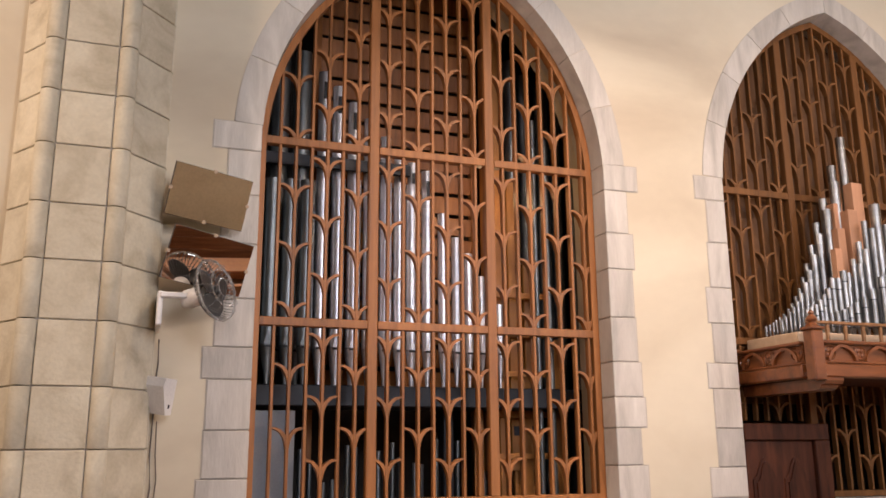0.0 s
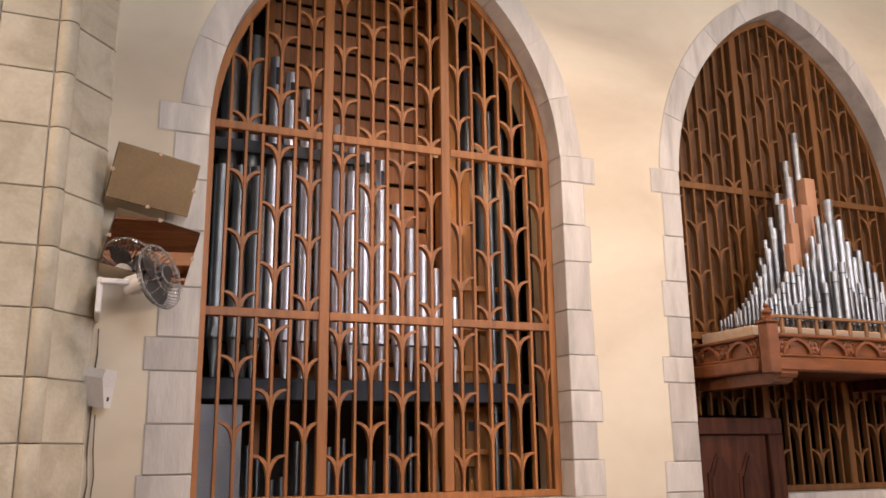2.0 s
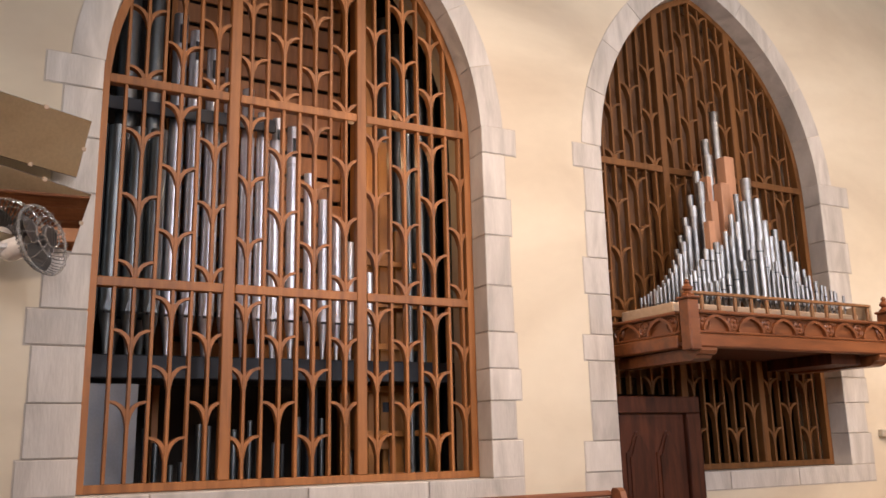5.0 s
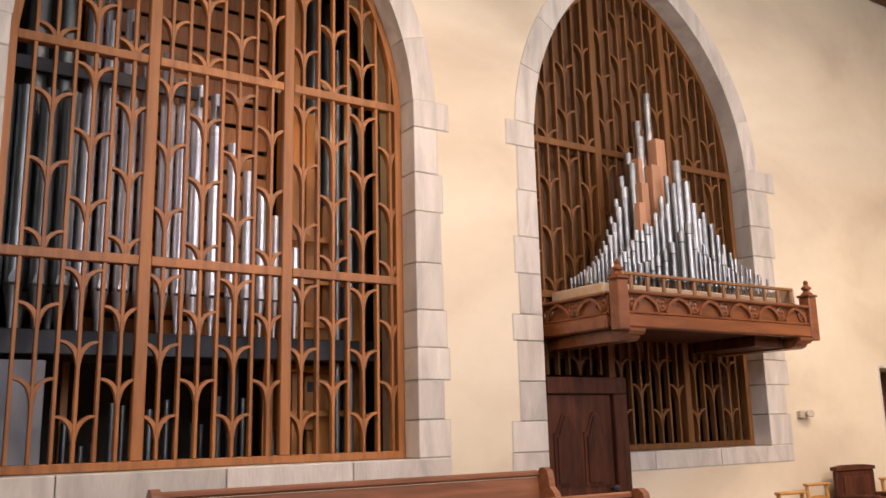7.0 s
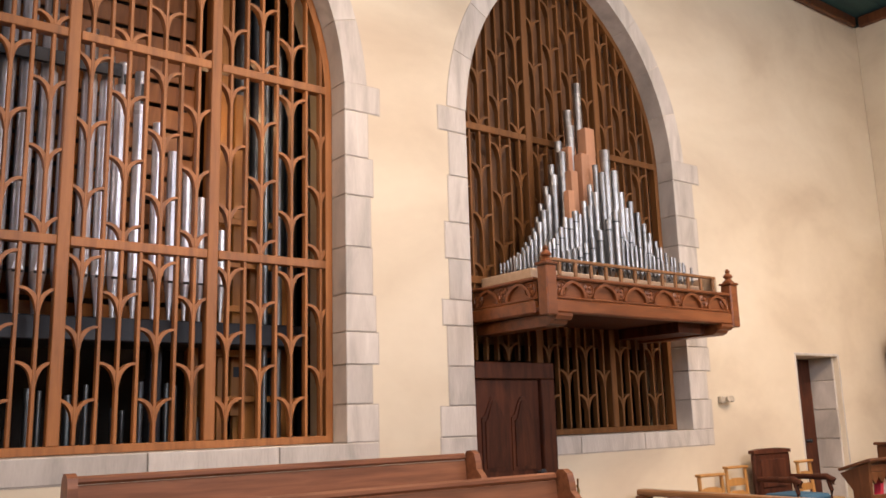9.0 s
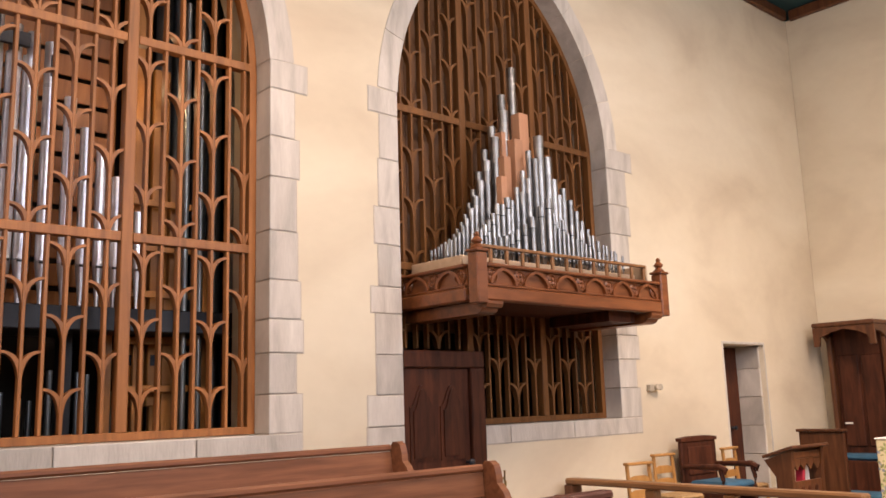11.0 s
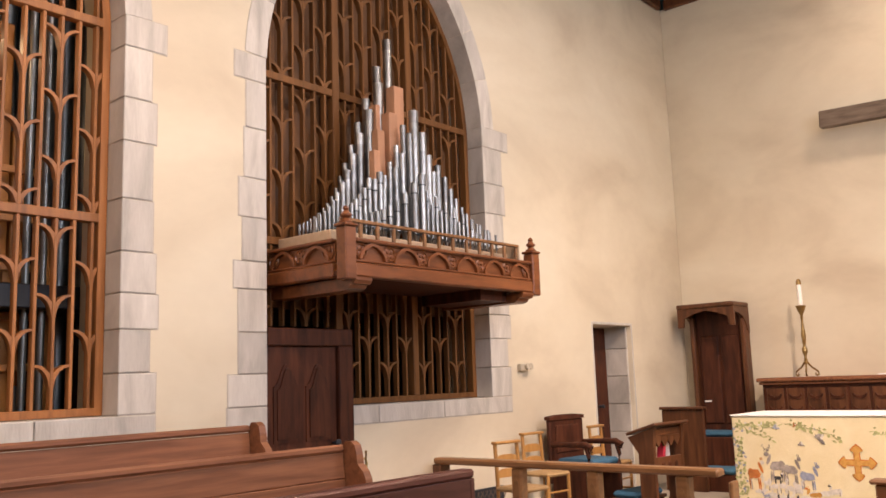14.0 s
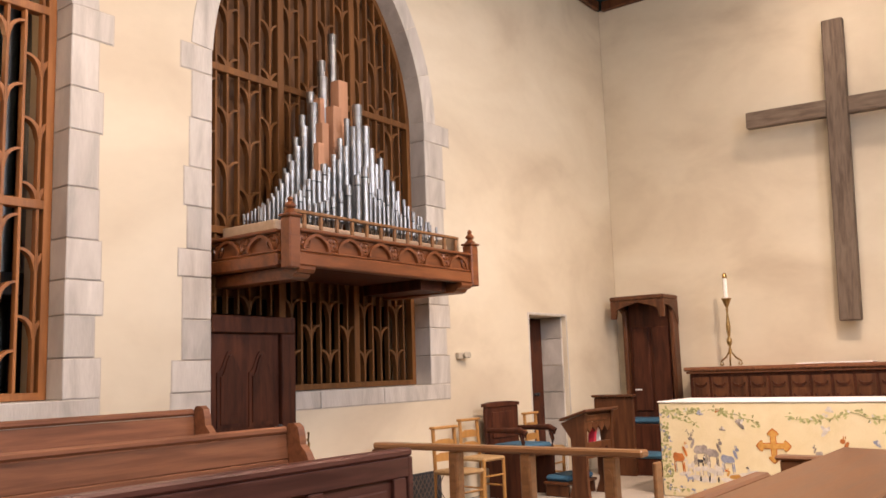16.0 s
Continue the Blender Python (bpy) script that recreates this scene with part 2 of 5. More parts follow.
# ---- mesh helpers ----
class Shape:
    """Collects vertices and faces of one mesh."""

    def __init__(self):
        self.v, self.f = [], []

    def add(self, verts, faces, m=None):
        k = len(self.v)
        self.v += [tuple(m @ Vector(p)) if m else tuple(p) for p in verts]
        self.f += [tuple(i + k for i in face) for face in faces]
        return self

    def box(self, x0, x1, y0, y1, z0, z1, c=0.0, m=None):
        """A box with its edges chamfered by c."""
        if c <= 0:
            v = [(x, y, z) for x in (x0, x1) for y in (y0, y1) for z in (z0, z1)]
            return self.add(v, [(0, 1, 3, 2), (4, 6, 7, 5), (0, 4, 5, 1), (2, 3, 7, 6), (0, 2, 6, 4), (1, 5, 7, 3)], m)
        c = min(c, (x1 - x0) * 0.45, (y1 - y0) * 0.45, (z1 - z0) * 0.45)
        v, lo, hi = [], (x0, y0, z0), (x1, y1, z1)
        at = {}
        for sx in (0, 1):
            for sy in (0, 1):
                for sz in (0, 1):
                    s = (sx, sy, sz)
                    for a in range(3):
                        p = [hi[k] if s[k] else lo[k] for k in range(3)]
                        for k in range(3):
                            if k != a:
                                p[k] += -c if s[k] else c
                        at[s, a] = len(v)
                        v.append(p)
        f = []
        for a in range(3):
            b, d = (a + 1) % 3, (a + 2) % 3
            for s in (0, 1):
                ring = []
                for i, j in ((0, 0), (1, 0), (1, 1), (0, 1)):
                    q = [0, 0, 0]
                    q[a], q[b], q[d] = s, i, j
                    ring.append(at[tuple(q), a])
                f.append(tuple(ring if s else ring[::-1]))
            for i in (0, 1):
                for j in (0, 1):
                    q0, q1 = [0, 0, 0], [0, 0, 0]
                    q0[a], q0[b], q0[d] = 0, i, j
                    q1[a], q1[b], q1[d] = 1, i, j
                    q0, q1 = tuple(q0), tuple(q1)
                    ring = [at[q0, b], at[q1, b], at[q1, d], at[q0, d]]
                    f.append(tuple(ring if i == j else ring[::-1]))
        for s in [(i, j, k) for i in (0, 1) for j in (0, 1) for k in (0, 1)]:
            ring = [at[s, 0], at[s, 1], at[s, 2]]
            f.append(tuple(ring if sum(s) % 2 else ring[::-1]))
        return self.add(v, f, m)

    def lathe(self, profile, n=16, m=None, cap=True):
        """A turned body round z from rows of (radius, height)."""
        v, f = [], []
        for r, z in profile:
            v += [(r * math.cos(2 * math.pi * k / n), r * math.sin(2 * math.pi * k / n), z) for k in range(n)]
        for a in range(len(profile) - 1):
            f += [(a * n + k, a * n + (k + 1) % n, (a + 1) * n + (k + 1) % n, (a + 1) * n + k) for k in range(n)]
        if cap:
            f += [tuple(range(n))[::-1], tuple((len(profile) - 1) * n + k for k in range(n))]
        return self.add(v, f, m)

    def prism(self, outline, depth, m=None):
        """An outline in x, z pulled from y = 0 to y = depth."""
        n = len(outline)
        v = [(x, 0, z) for x, z in outline] + [(x, depth, z) for x, z in outline]
        f = [tuple(range(n)), tuple(range(2 * n - 1, n - 1, -1))]
        f += [(k, k + n, (k + 1) % n + n, (k + 1) % n) for k in range(n)]
        return self.add(v, f, m)

    def band(self, path, w, depth, m=None):
        """A strip of width w along a path in x, z, pulled from y = 0 to depth."""
        left, right = [], []
        for k, (x, z) in enumerate(path):
            a, b = path[max(0, k - 1)], path[min(len(path) - 1, k + 1)]
            dx, dz = b[0] - a[0], b[1] - a[1]
            d = math.hypot(dx, dz) or 1
            wk = (w[k] if isinstance(w, (list, tuple)) else w) / 2
            left.append((x - dz / d * wk, z + dx / d * wk))
            right.append((x + dz / d * wk, z - dx / d * wk))
        n = len(path)
        v = [(x, y, z) for y in (0, depth) for x, z in left + right]
        f = []
        for k in range(n - 1):
            f += [(k, k + 1, n + k + 1, n + k), (2 * n + k, 3 * n + k, 3 * n + k + 1, 2 * n + k + 1),
                  (k, 2 * n + k, 2 * n + k + 1, k + 1), (n + k, n + k + 1, 3 * n + k + 1, 3 * n + k)]
        f += [(0, n, 3 * n, 2 * n), (n - 1, 3 * n - 1, 4 * n - 1, 2 * n - 1)]
        return self.add(v, f, m)

    def tube(self, path, r, n=8, m=None):
        v, f = [], []
        for k, p in enumerate(path):
            a, b = Vector(path[max(0, k - 1)]), Vector(path[min(len(path) - 1, k + 1)])
            q = (b - a).to_track_quat("Z", "Y")
            rk = r[k] if isinstance(r, (list, tuple)) else r
            for i in range(n):
                c = 2 * math.pi * i / n
                v.append(Vector(p) + q @ Vector((rk * math.cos(c), rk * math.sin(c), 0)))
        for a in range(len(path) - 1):
            f += [(a * n + k, a * n + (k + 1) % n, (a + 1) * n + (k + 1) % n, (a + 1) * n + k) for k in range(n)]
        f += [tuple(range(n))[::-1], tuple((len(path) - 1) * n + k for k in range(n))]
        return self.add(v, f, m)

    def mesh(self, name, mat, smooth=False):
        me = bpy.data.meshes.new(name)
        me.from_pydata(self.v, [], self.f)
        bm = bmesh.new()
        bm.from_mesh(me)
        bmesh.ops.recalc_face_normals(bm, faces=bm.faces)
        bm.to_mesh(me)
        bm.free()
        me.materials.append(mat)
        if smooth:
            me.shade_smooth()
            me.set_sharp_from_angle(angle=radians(38))
        return me


def part(name, shape, mat, parent=None, label="", m=None, smooth=False):
    """One mesh object, under a thing or a part where there is one."""
    me = shape if isinstance(shape, bpy.types.Mesh) else shape.mesh(name, mat, smooth)
    ob = new(name, me)
    ob.parent = parent
    if m:
        ob.matrix_basis = m
    if label:
        ob["label"] = label
    return ob


def thing(name, label, category, group="", m=None, kind=""):
    ob = new(name)
    ob.empty_display_size = 0.1
    if m:
        ob.matrix_basis = m
    return tagged(ob, label, category, group, kind)


# ---- the plan ----
TOP, EAST, SOUTH, WEST = 6.62, 8.03, -6.5, -11.0
THICK = 0.55
SPRING = 3.86
# each arch: left, right, apex height, sill top
ARCHES = ((-3.165, -0.33, 5.82, 1.23), (0.875, 3.635, 5.82, 1.205))


def arch_side(a, apex, n):
    """One side of a pointed arch of half width a, from the springing to the crown: rows of (distance from the axis, height, angle)."""
    h = apex - SPRING
    r = (h * h + a * a) / (2 * a)
    end = math.asin(h / r)
    return [(r * math.cos(end * k / n) - (r - a), SPRING + r * math.sin(end * k / n), end * k / n) for k in range(n + 1)]


def arch_line(x0, x1, apex, n=14):
    """The arch from its left springing over the crown to the right one."""
    c, a = (x0 + x1) / 2, (x1 - x0) / 2
    side = arch_side(a, apex, n)
    return [(c - d, z) for d, z, _ in side] + [(c + d, z) for d, z, _ in side[-2::-1]]


def arch_height(x, x0, x1, apex):
    c, a = (x0 + x1) / 2, (x1 - x0) / 2
    h = apex - SPRING
    r = (h * h + a * a) / (2 * a)
    d = abs(x - c) + (r - a)
    return SPRING + math.sqrt(max(0.0, r * r - d * d))


# ---- north wall with its two arches and the small doorway ----
def north_wall():
    s = Shape()
    g = 0.008
    holes = []
    for x0, x1, apex, sill in ARCHES:
        holes.append((x0 - g, x1 + g, [(x, z + g) for x, z in arch_line(x0 - g, x1 + g, apex)], sill - 0.01))
    d0, d1, dz = 5.615, 6.52, 1.975
    holes.append((d0, d1, [(d0, dz), (d1, dz)], 0.0))
    for y, flip in ((0, False), (THICK, True)):
        quads = []
        edge = WEST
        for x0, x1, line, sill in holes:
            quads.append([(edge, 0), (x0, 0), (x0, TOP), (edge, TOP)])
            if sill > 0.05:
                foot = x0 if x0 < 0 else 1.757
                quads.append([(foot, 0), (x1, 0), (x1, sill), (foot, sill)])
            for a, b in zip(line, line[1:]):
                quads.append([a, b, (b[0], TOP), (a[0], TOP)])
            edge = x1
        quads.append([(edge, 0), (EAST + 0.5, 0), (EAST + 0.5, TOP), (edge, TOP)])
        for q in quads:
            s.add([(x, y, z) for x, z in (q[::-1] if flip else q)], [(0, 1, 2, 3)])
    for x0, x1, line, sill in holes:
        if 0 < x0 < 2:
            loop = [(x0, 0)] + line + [(x1, sill), (1.757, sill), (1.757, 0)]
        elif sill > 0.05:
            loop = [(x0, sill)] + line + [(x1, sill), (x0, sill)]
        else:
            loop = [(x0, 0)] + line + [(x1, 0)]
        for a, b in zip(loop, loop[1:]):
            s.add([(a[0], 0, a[1]), (b[0], 0, b[1]), (b[0], THICK, b[1]), (a[0], THICK, a[1])], [(0, 1, 2, 3)])
    return s


wall = tagged(part("wall_north", north_wall(), PLASTER), "cream plastered chancel wall with two stone arches", "wall", kind="structure")

end_wall = Shape().box(EAST, EAST + 0.5, SOUTH - 0.3, -0.004, 0, TOP)
tagged(part("wall_east", end_wall, PLASTER), "cream plastered wall behind the altar", "wall", kind="structure")
# the wall opposite has three windows
s = Shape()
xs = [WEST, -3.1, -2.1, 0.1, 1.1, 3.3, 4.3, EAST]
for k in range(7):
    if k % 2 == 0:
        s.box(xs[k], xs[k + 1], SOUTH - 0.4, SOUTH, 0, TOP)
    else:
        s.box(xs[k], xs[k + 1], SOUTH - 0.4, SOUTH, 0, 3.0)
        s.box(xs[k], xs[k + 1], SOUTH - 0.4, SOUTH, 5.2, TOP)
tagged(part("wall_south", s, PLASTER), "plain plastered wall with tall windows", "wall", kind="structure")
tagged(part("wall_west", Shape().box(WEST - 0.4, WEST, SOUTH - 0.4, THICK, 0, TOP), PLASTER), "plain plastered nave wall", "wall", kind="structure")
s = Shape()
for k in range(9):
    y = SOUTH - 0.3 + k * 0.8
    s.box(WEST, EAST + 0.4, y, y + 0.79, TOP + 0.16, TOP + 0.2)
tagged(part("ceiling", s, TEAL), "dark teal boarded ceiling", "ceiling", kind="structure")
for k in range(8):
    x = -8 + k * 2.05
    tagged(part("ceiling_beam", Shape().box(x, x + 0.16, SOUTH - 0.3, 0.3, TOP + 0.0, TOP + 0.158, 0.015), MID), "brown timber ceiling beam", "beam", "ceiling beams", kind="structure")
tagged(part("trim_north", Shape().box(WEST, EAST - 0.1, -0.075, -0.003, TOP - 0.04, TOP + 0.12, 0.02), MID), "brown timber wall plate under the ceiling", "trim", kind="structure")
tagged(part("trim_east", Shape().box(EAST - 0.075, EAST - 0.003, SOUTH, -0.08, TOP - 0.04, TOP + 0.12, 0.02), MID), "brown timber wall plate under the ceiling", "trim", kind="structure")

floor = tagged(part("floor", Shape().box(WEST, EAST + 0.5, SOUTH - 0.4, 2.6, -0.12, -0.006), MORTAR), "pale stone paved chancel floor", "floor", kind="structure")


joints = Shape()


def quoin(name, x0, x1, z0, z1, y0=-0.007, y1=0.42):
    me = Shape().box(x0 + 0.002, x1 - 0.002, y0, y1, z0 + 0.003, z1 - 0.003, 0.006).mesh(name, STONE)
    # the bed of mortar shows as a thin line round the stone, but not in the opening
    west = any(abs(x1 - a[0]) < 0.001 for a in ARCHES)
    east = any(abs(x0 - a[1]) < 0.001 for a in ARCHES)
    top = z1 - 0.006 if name == "sill_stone" else z1 + 0.002
    joints.box(x0 + (0.006 if east else -0.003), x1 - (0.006 if west else -0.003), -0.003, y1 - 0.005, z0 - 0.002, top)
    return part(name, me, STONE, wall)


# jamb stones: the top of each course and how far it reaches over the plaster, for the four jambs
JAMBS = (((3.975, 0.35), (3.76, 0.237), (3.425, 0.264), (3.06, 0.263), (2.667, 0.272), (2.326, 0.343), (2.105, 0.302), (1.765, 0.308), (1.447, 0.34)),
         ((3.975, 0.325), (3.745, 0.212), (3.376, 0.254), (3.07, 0.228), (2.67, 0.238), (2.31, 0.263), (2.03, 0.284), (1.79, 0.225), (1.503, 0.275)),
         ((3.967, 0.306), (3.75, 0.2), (3.366, 0.218), (2.968, 0.266), (2.66, 0.232), (2.323, 0.311), (2.11, 0.27), (1.788, 0.27), (1.478, 0.358), (1.239, 0.366), (1.0, 0.27), (0.66, 0.33), (0.3, 0.26)),
         ((3.975, 0.44), (3.76, 0.315), (3.378, 0.347), (3.064, 0.299), (2.685, 0.32), (2.282, 0.339), (2.022, 0.357), (1.782, 0.287), (1.497, 0.33)))
for n, (x0, x1, apex, sill) in enumerate(ARCHES):
    for side in (0, 1):
        rows = JAMBS[2 * n + side]
        for k, (top, w) in enumerate(rows):
            low = rows[k + 1][0] if k + 1 < len(rows) else (0.0 if (n, side) == (1, 0) else sill)
            quoin("quoin_stone", x0 - w if side == 0 else x1, x0 if side == 0 else x1 + w, low, top)
    # arch stones
    c, a = (x0 + x1) / 2, (x1 - x0) / 2
    h = apex - SPRING
    r = (h * h + a * a) / (2 * a)
    start, end = math.asin((3.965 - SPRING) / r), math.asin(h / r)
    wide = 0.205
    cuts = [start + (end - start) * k / 5 for k in range(6)]
    for side in (-1, 1):
        for k in range(5):
            t0, t1 = cuts[k] + 0.0015, cuts[k + 1] - 0.0015
            inner, outer = [], []
            for j in range(7):
                t = t0 + (t1 - t0) * j / 6
                for row, rr in ((inner, r), (outer, r + wide)):
                    d, z = rr * math.cos(t) - (r - a), SPRING + rr * math.sin(t)
                    row.append((c + side * max(d, 0.0015), z))
            if k == 4:
                # the crown joint is upright
                zc = SPRING + math.sqrt((r + wide) ** 2 - (r - a) ** 2)
                outer[-1] = (c + side * 0.0015, zc)
            v = [(x, y, z) for y in (-0.007, 0.42) for x, z in inner + outer]
            n7 = 7
            f = []
            for j in range(6):
                f += [(j, j + 1, n7 + j + 1, n7 + j), (14 + j, 21 + j, 22 + j, 15 + j), (j, 14 + j, 15 + j, j + 1), (7 + j, 8 + j, 22 + j, 21 + j)]
            f += [(0, 7, 21, 14), (6, 20, 27, 13)]
            part("arch_stone", Shape().add(v, f), STONE, wall)
            mid = [((p[0] + q[0]) / 2 + side * 0.006, (p[1] + q[1]) / 2) for p, q in zip(inner, outer)]
            joints.band(mid, wide - 0.004, 0.4, pose(0, -0.003, 0))
# sills
for (a, b, top, low, cuts) in ((-3.505, -0.055, 1.23, 1.065, (-2.75, -1.75, -0.86)), (1.75, 3.96, 1.205, 1.045, (2.05, 2.9))):
    edges = (a,) + cuts + (b,)
    for x0, x1 in zip(edges, edges[1:]):
        quoin("sill_stone", x0, x1, low, top)
part("mortar_joints", joints, MORTAR, wall)
# doorway surround, thin stone lining
for x0, x1, z0, z1 in ((5.58, 5.613, 0, 2.01), (6.522, 6.55, 0, 2.01), (5.615, 6.52, 1.977, 2.01)):
    part("door_surround_stone", Shape().box(x0, x1, -0.006, 0.05, z0, z1, 0.006), STONE, wall)
for k in range(6):
    part("reveal_stone", Shape().box(6.48, 6.516, 0.055, 0.385, 0.34 * k + 0.003, min(1.97, 0.34 * k + 0.337), 0.004), STONE, wall)
# passage walls in near black, so the colour makes the doorway dark
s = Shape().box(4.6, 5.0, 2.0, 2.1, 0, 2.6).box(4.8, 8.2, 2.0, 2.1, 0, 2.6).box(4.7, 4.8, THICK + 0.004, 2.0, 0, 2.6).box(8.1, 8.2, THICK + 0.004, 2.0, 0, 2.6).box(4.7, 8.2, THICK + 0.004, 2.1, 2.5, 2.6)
tagged(part("wall_passage", s, GLOOM), "passage behind the small doorway, its dimness put into the colour", "wall", kind="structure")
door = thing("door_1", "dark wooden door set deep in the stone doorway", "door", kind="structure")
part("leaf", Shape().box(5.63, 6.47, 0.345, 0.38, 0.02, 1.965, 0.004), DARK, door)
part("handle", Shape().lathe([(0.02, 0), (0.02, 0.02), (0.012, 0.03), (0.028, 0.05), (0.02, 0.07)], 10, pose(6.22, 0.332, 1.0, 90, 0, 0)), BLACK, door)

# ---- stone pier of the chancel arch ----
pier = part("pier", Shape().add([(x, y, z) for z in (0, TOP) for x, y in ((-4.77, 0), (-4.77, -0.11), (-4.56, -0.42), (-4.11, -0.42), (-3.835, -0.11), (-3.835, 0))],
                                [(k, (k + 1) % 6, (k + 1) % 6 + 6, k + 6) for k in range(6)] + [(5, 4, 3, 2, 1, 0), (6, 7, 8, 9, 10, 11)]), MORTAR)
tagged(pier, "pale stone pier of the chancel arch with rolled corners", "pier", kind="structure")


def pier_block(a, b, z0, z1, m):
    """A facing block between two plan points, 15 mm proud of the core."""
    (ax, ay), (bx, by) = a, b
    d = math.hypot(bx - ax, by - ay)
    s = Shape().box(0.003, d - 0.003, -0.016, 0.03, z0 + 0.004, z1 - 0.004, 0.005)
    part("pier_stone", s, m, pier, m=pose(ax, ay, 0, 0, 0, math.degrees(math.atan2(by - ay, bx - ax))))


def pier_roll(x, y, z0, z1):
    part("roll_stone", Shape().lathe([(0.058, z0 + 0.004), (0.062, z0 + 0.01), (0.062, z1 - 0.01), (0.058, z1 - 0.004)], 14), PIER, pier, m=pose(x, y, 0), smooth=True)


plan = ((-4.77, -0.11), (-4.56, -0.42), (-4.11, -0.42), (-3.835, -0.11))
zs = (0.0, 0.43, 0.83, 1.23, 1.64, 2.01, 2.41, 2.78, 3.14, 3.525, 3.885, 4.235, 4.6, 4.96, 5.32, 5.7, 6.1, 6.5, 6.62)
for k, (z0, z1) in enumerate(zip(zs, zs[1:])):
    for (ax, ay), (bx, by) in zip(plan, plan[1:]):
        d = math.hypot(bx - ax, by - ay)
        ux, uy = (bx - ax) / d, (by - ay) / d
        e0 = 0.06 if (ax, ay) != plan[0] else 0.0
        e1 = 0.06 if (bx, by) != plan[-1] else 0.0
        pier_block((ax + ux * e0, ay + uy * e0), (bx - ux * e1, by - uy * e1), z0, z1, PIER)
    pier_block((-3.835, -0.112), (-3.835, -0.004), z0, z1, PIER)
    for x, y in plan[1:3]:
        pier_roll(x, y + 0.02, z0, z1)


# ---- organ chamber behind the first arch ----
# the chamber's darkness is mostly the near-black colour of these sides
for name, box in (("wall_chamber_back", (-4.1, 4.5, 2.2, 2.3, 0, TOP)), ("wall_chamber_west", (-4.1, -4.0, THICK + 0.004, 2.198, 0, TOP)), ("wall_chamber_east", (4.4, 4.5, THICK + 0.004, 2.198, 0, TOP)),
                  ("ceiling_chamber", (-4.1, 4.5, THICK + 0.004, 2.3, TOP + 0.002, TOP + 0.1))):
    tagged(part(name, Shape().box(*box), GLOOM), "plain side of the organ chamber, coloured near black for its gloom", "wall", kind="structure")
tagged(part("wall_partition", Shape().box(0.2, 0.3, THICK + 0.004, 2.2, 0, TOP), GLOOM), "partition of the organ chamber, coloured near black for its gloom", "wall", kind="structure")


# ---- the two oak grilles ----
PITCH = 0.119


def branch_mesh(oak):
    """A pair of leaves that rise from a stem and bend out to its neighbours."""
    s = Shape()
    for side in (-1, 1):
        path, w = [], []
        for k in range(9):
            a = math.pi / 2 * k / 8
            path.append((side * (0.004 + 0.108 * (1 - math.cos(a))), 0.125 * math.sin(a)))
            w.append(0.030 - 0.018 * abs(k / 8 - 0.25))
        s.band(path, w, 0.058)
    s.prism([(-0.014, -0.02), (0.014, -0.02), (0.016, 0.03), (0, 0.045), (-0.016, 0.03)], 0.05)
    return s.mesh("branch", oak)


BRANCHES = {"light": branch_mesh(OAK), "dark": branch_mesh(SHADEOAK)}


def grille(x0, x1, apex, sill, mullions, rails, label, tone, door_gap=None):
    oak = OAK if tone == "light" else SHADEOAK
    g = thing("organ_grille", label, "grille", "oak grilles in the arches", pose(0, 0.2, 0))
    inset = 0.03
    line = arch_line(x0 + inset, x1 - inset, apex - inset * 1.2, 16)
    foot = sill + 0.003
    part("frame", Shape().band([(x0 + inset, foot)] + line + [(x1 - inset, foot)], 0.056, 0.075), oak, g, m=pose(0, -0.012, 0))
    left = x0 if not door_gap else door_gap
    part("bottom_rail", Shape().box(left + 0.055, x1 - 0.055, -0.012, 0.063, sill + 0.002, sill + 0.055, 0.004), oak, g)
    for mx in mullions:
        low = sill + 0.055 if not door_gap or mx > door_gap else 1.86
        part("mullion", Shape().box(mx - 0.038, mx + 0.038, -0.016, 0.062, low, arch_height(mx, x0, x1, apex) - 0.05, 0.005), oak, g)
    ends = [x0 + 0.055] + [v for mx in mullions for v in (mx - 0.04, mx + 0.04)] + [x1 - 0.055]
    for zr in rails:
        for a, b in zip(ends[::2], ends[1::2]):
            part("rail", Shape().box(a, b, -0.014, 0.06, zr - 0.032, zr + 0.032, 0.005), oak, g)
    xs = [(mullions[0] + PITCH * k * (mullions[1] - mullions[0]) / (8 * PITCH), k) for k in range(-8, 18)]
    for x, k in xs:
        if k in (0, 8) or x < x0 + 0.07 or x > x1 - 0.07:
            continue
        top = arch_height(x, x0, x1, apex) - 0.06
        low = sill + 0.055 if not door_gap or x > door_gap + 0.02 else 1.86
        stem = k % 2 != 0
        part("stem" if stem else "bar", Shape().box(x - 0.011, x + 0.011, -0.004, 0.05, low, top, 0.003), oak, g)
        if not stem:
            continue
        # leaves every 0.453 m, each second stem half a step higher
        z = (1.436 if k % 4 == 1 else 1.209)
        while z + 0.13 < top:
            beside = arch_height(x + (0.12 if x > (x0 + x1) / 2 else -0.12), x0, x1, apex)
            if z > low + 0.02 and (z < SPRING or z + 0.13 < beside):
                part("branch", BRANCHES[tone], oak, g, m=pose(x, -0.001, z))
            z += 0.453
    return g


(ax0, ax1, aap, asl), (bx0, bx1, bap, bsl) = ARCHES
grille(ax0, ax1, aap, asl, (-2.262, -1.282), (2.55, 3.94), "carved brown oak grille with leaf tracery before organ pipes", "light")
# this grille lies in shade, which its darker oak carries
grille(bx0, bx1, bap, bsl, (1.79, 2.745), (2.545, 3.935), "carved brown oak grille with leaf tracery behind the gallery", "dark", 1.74)
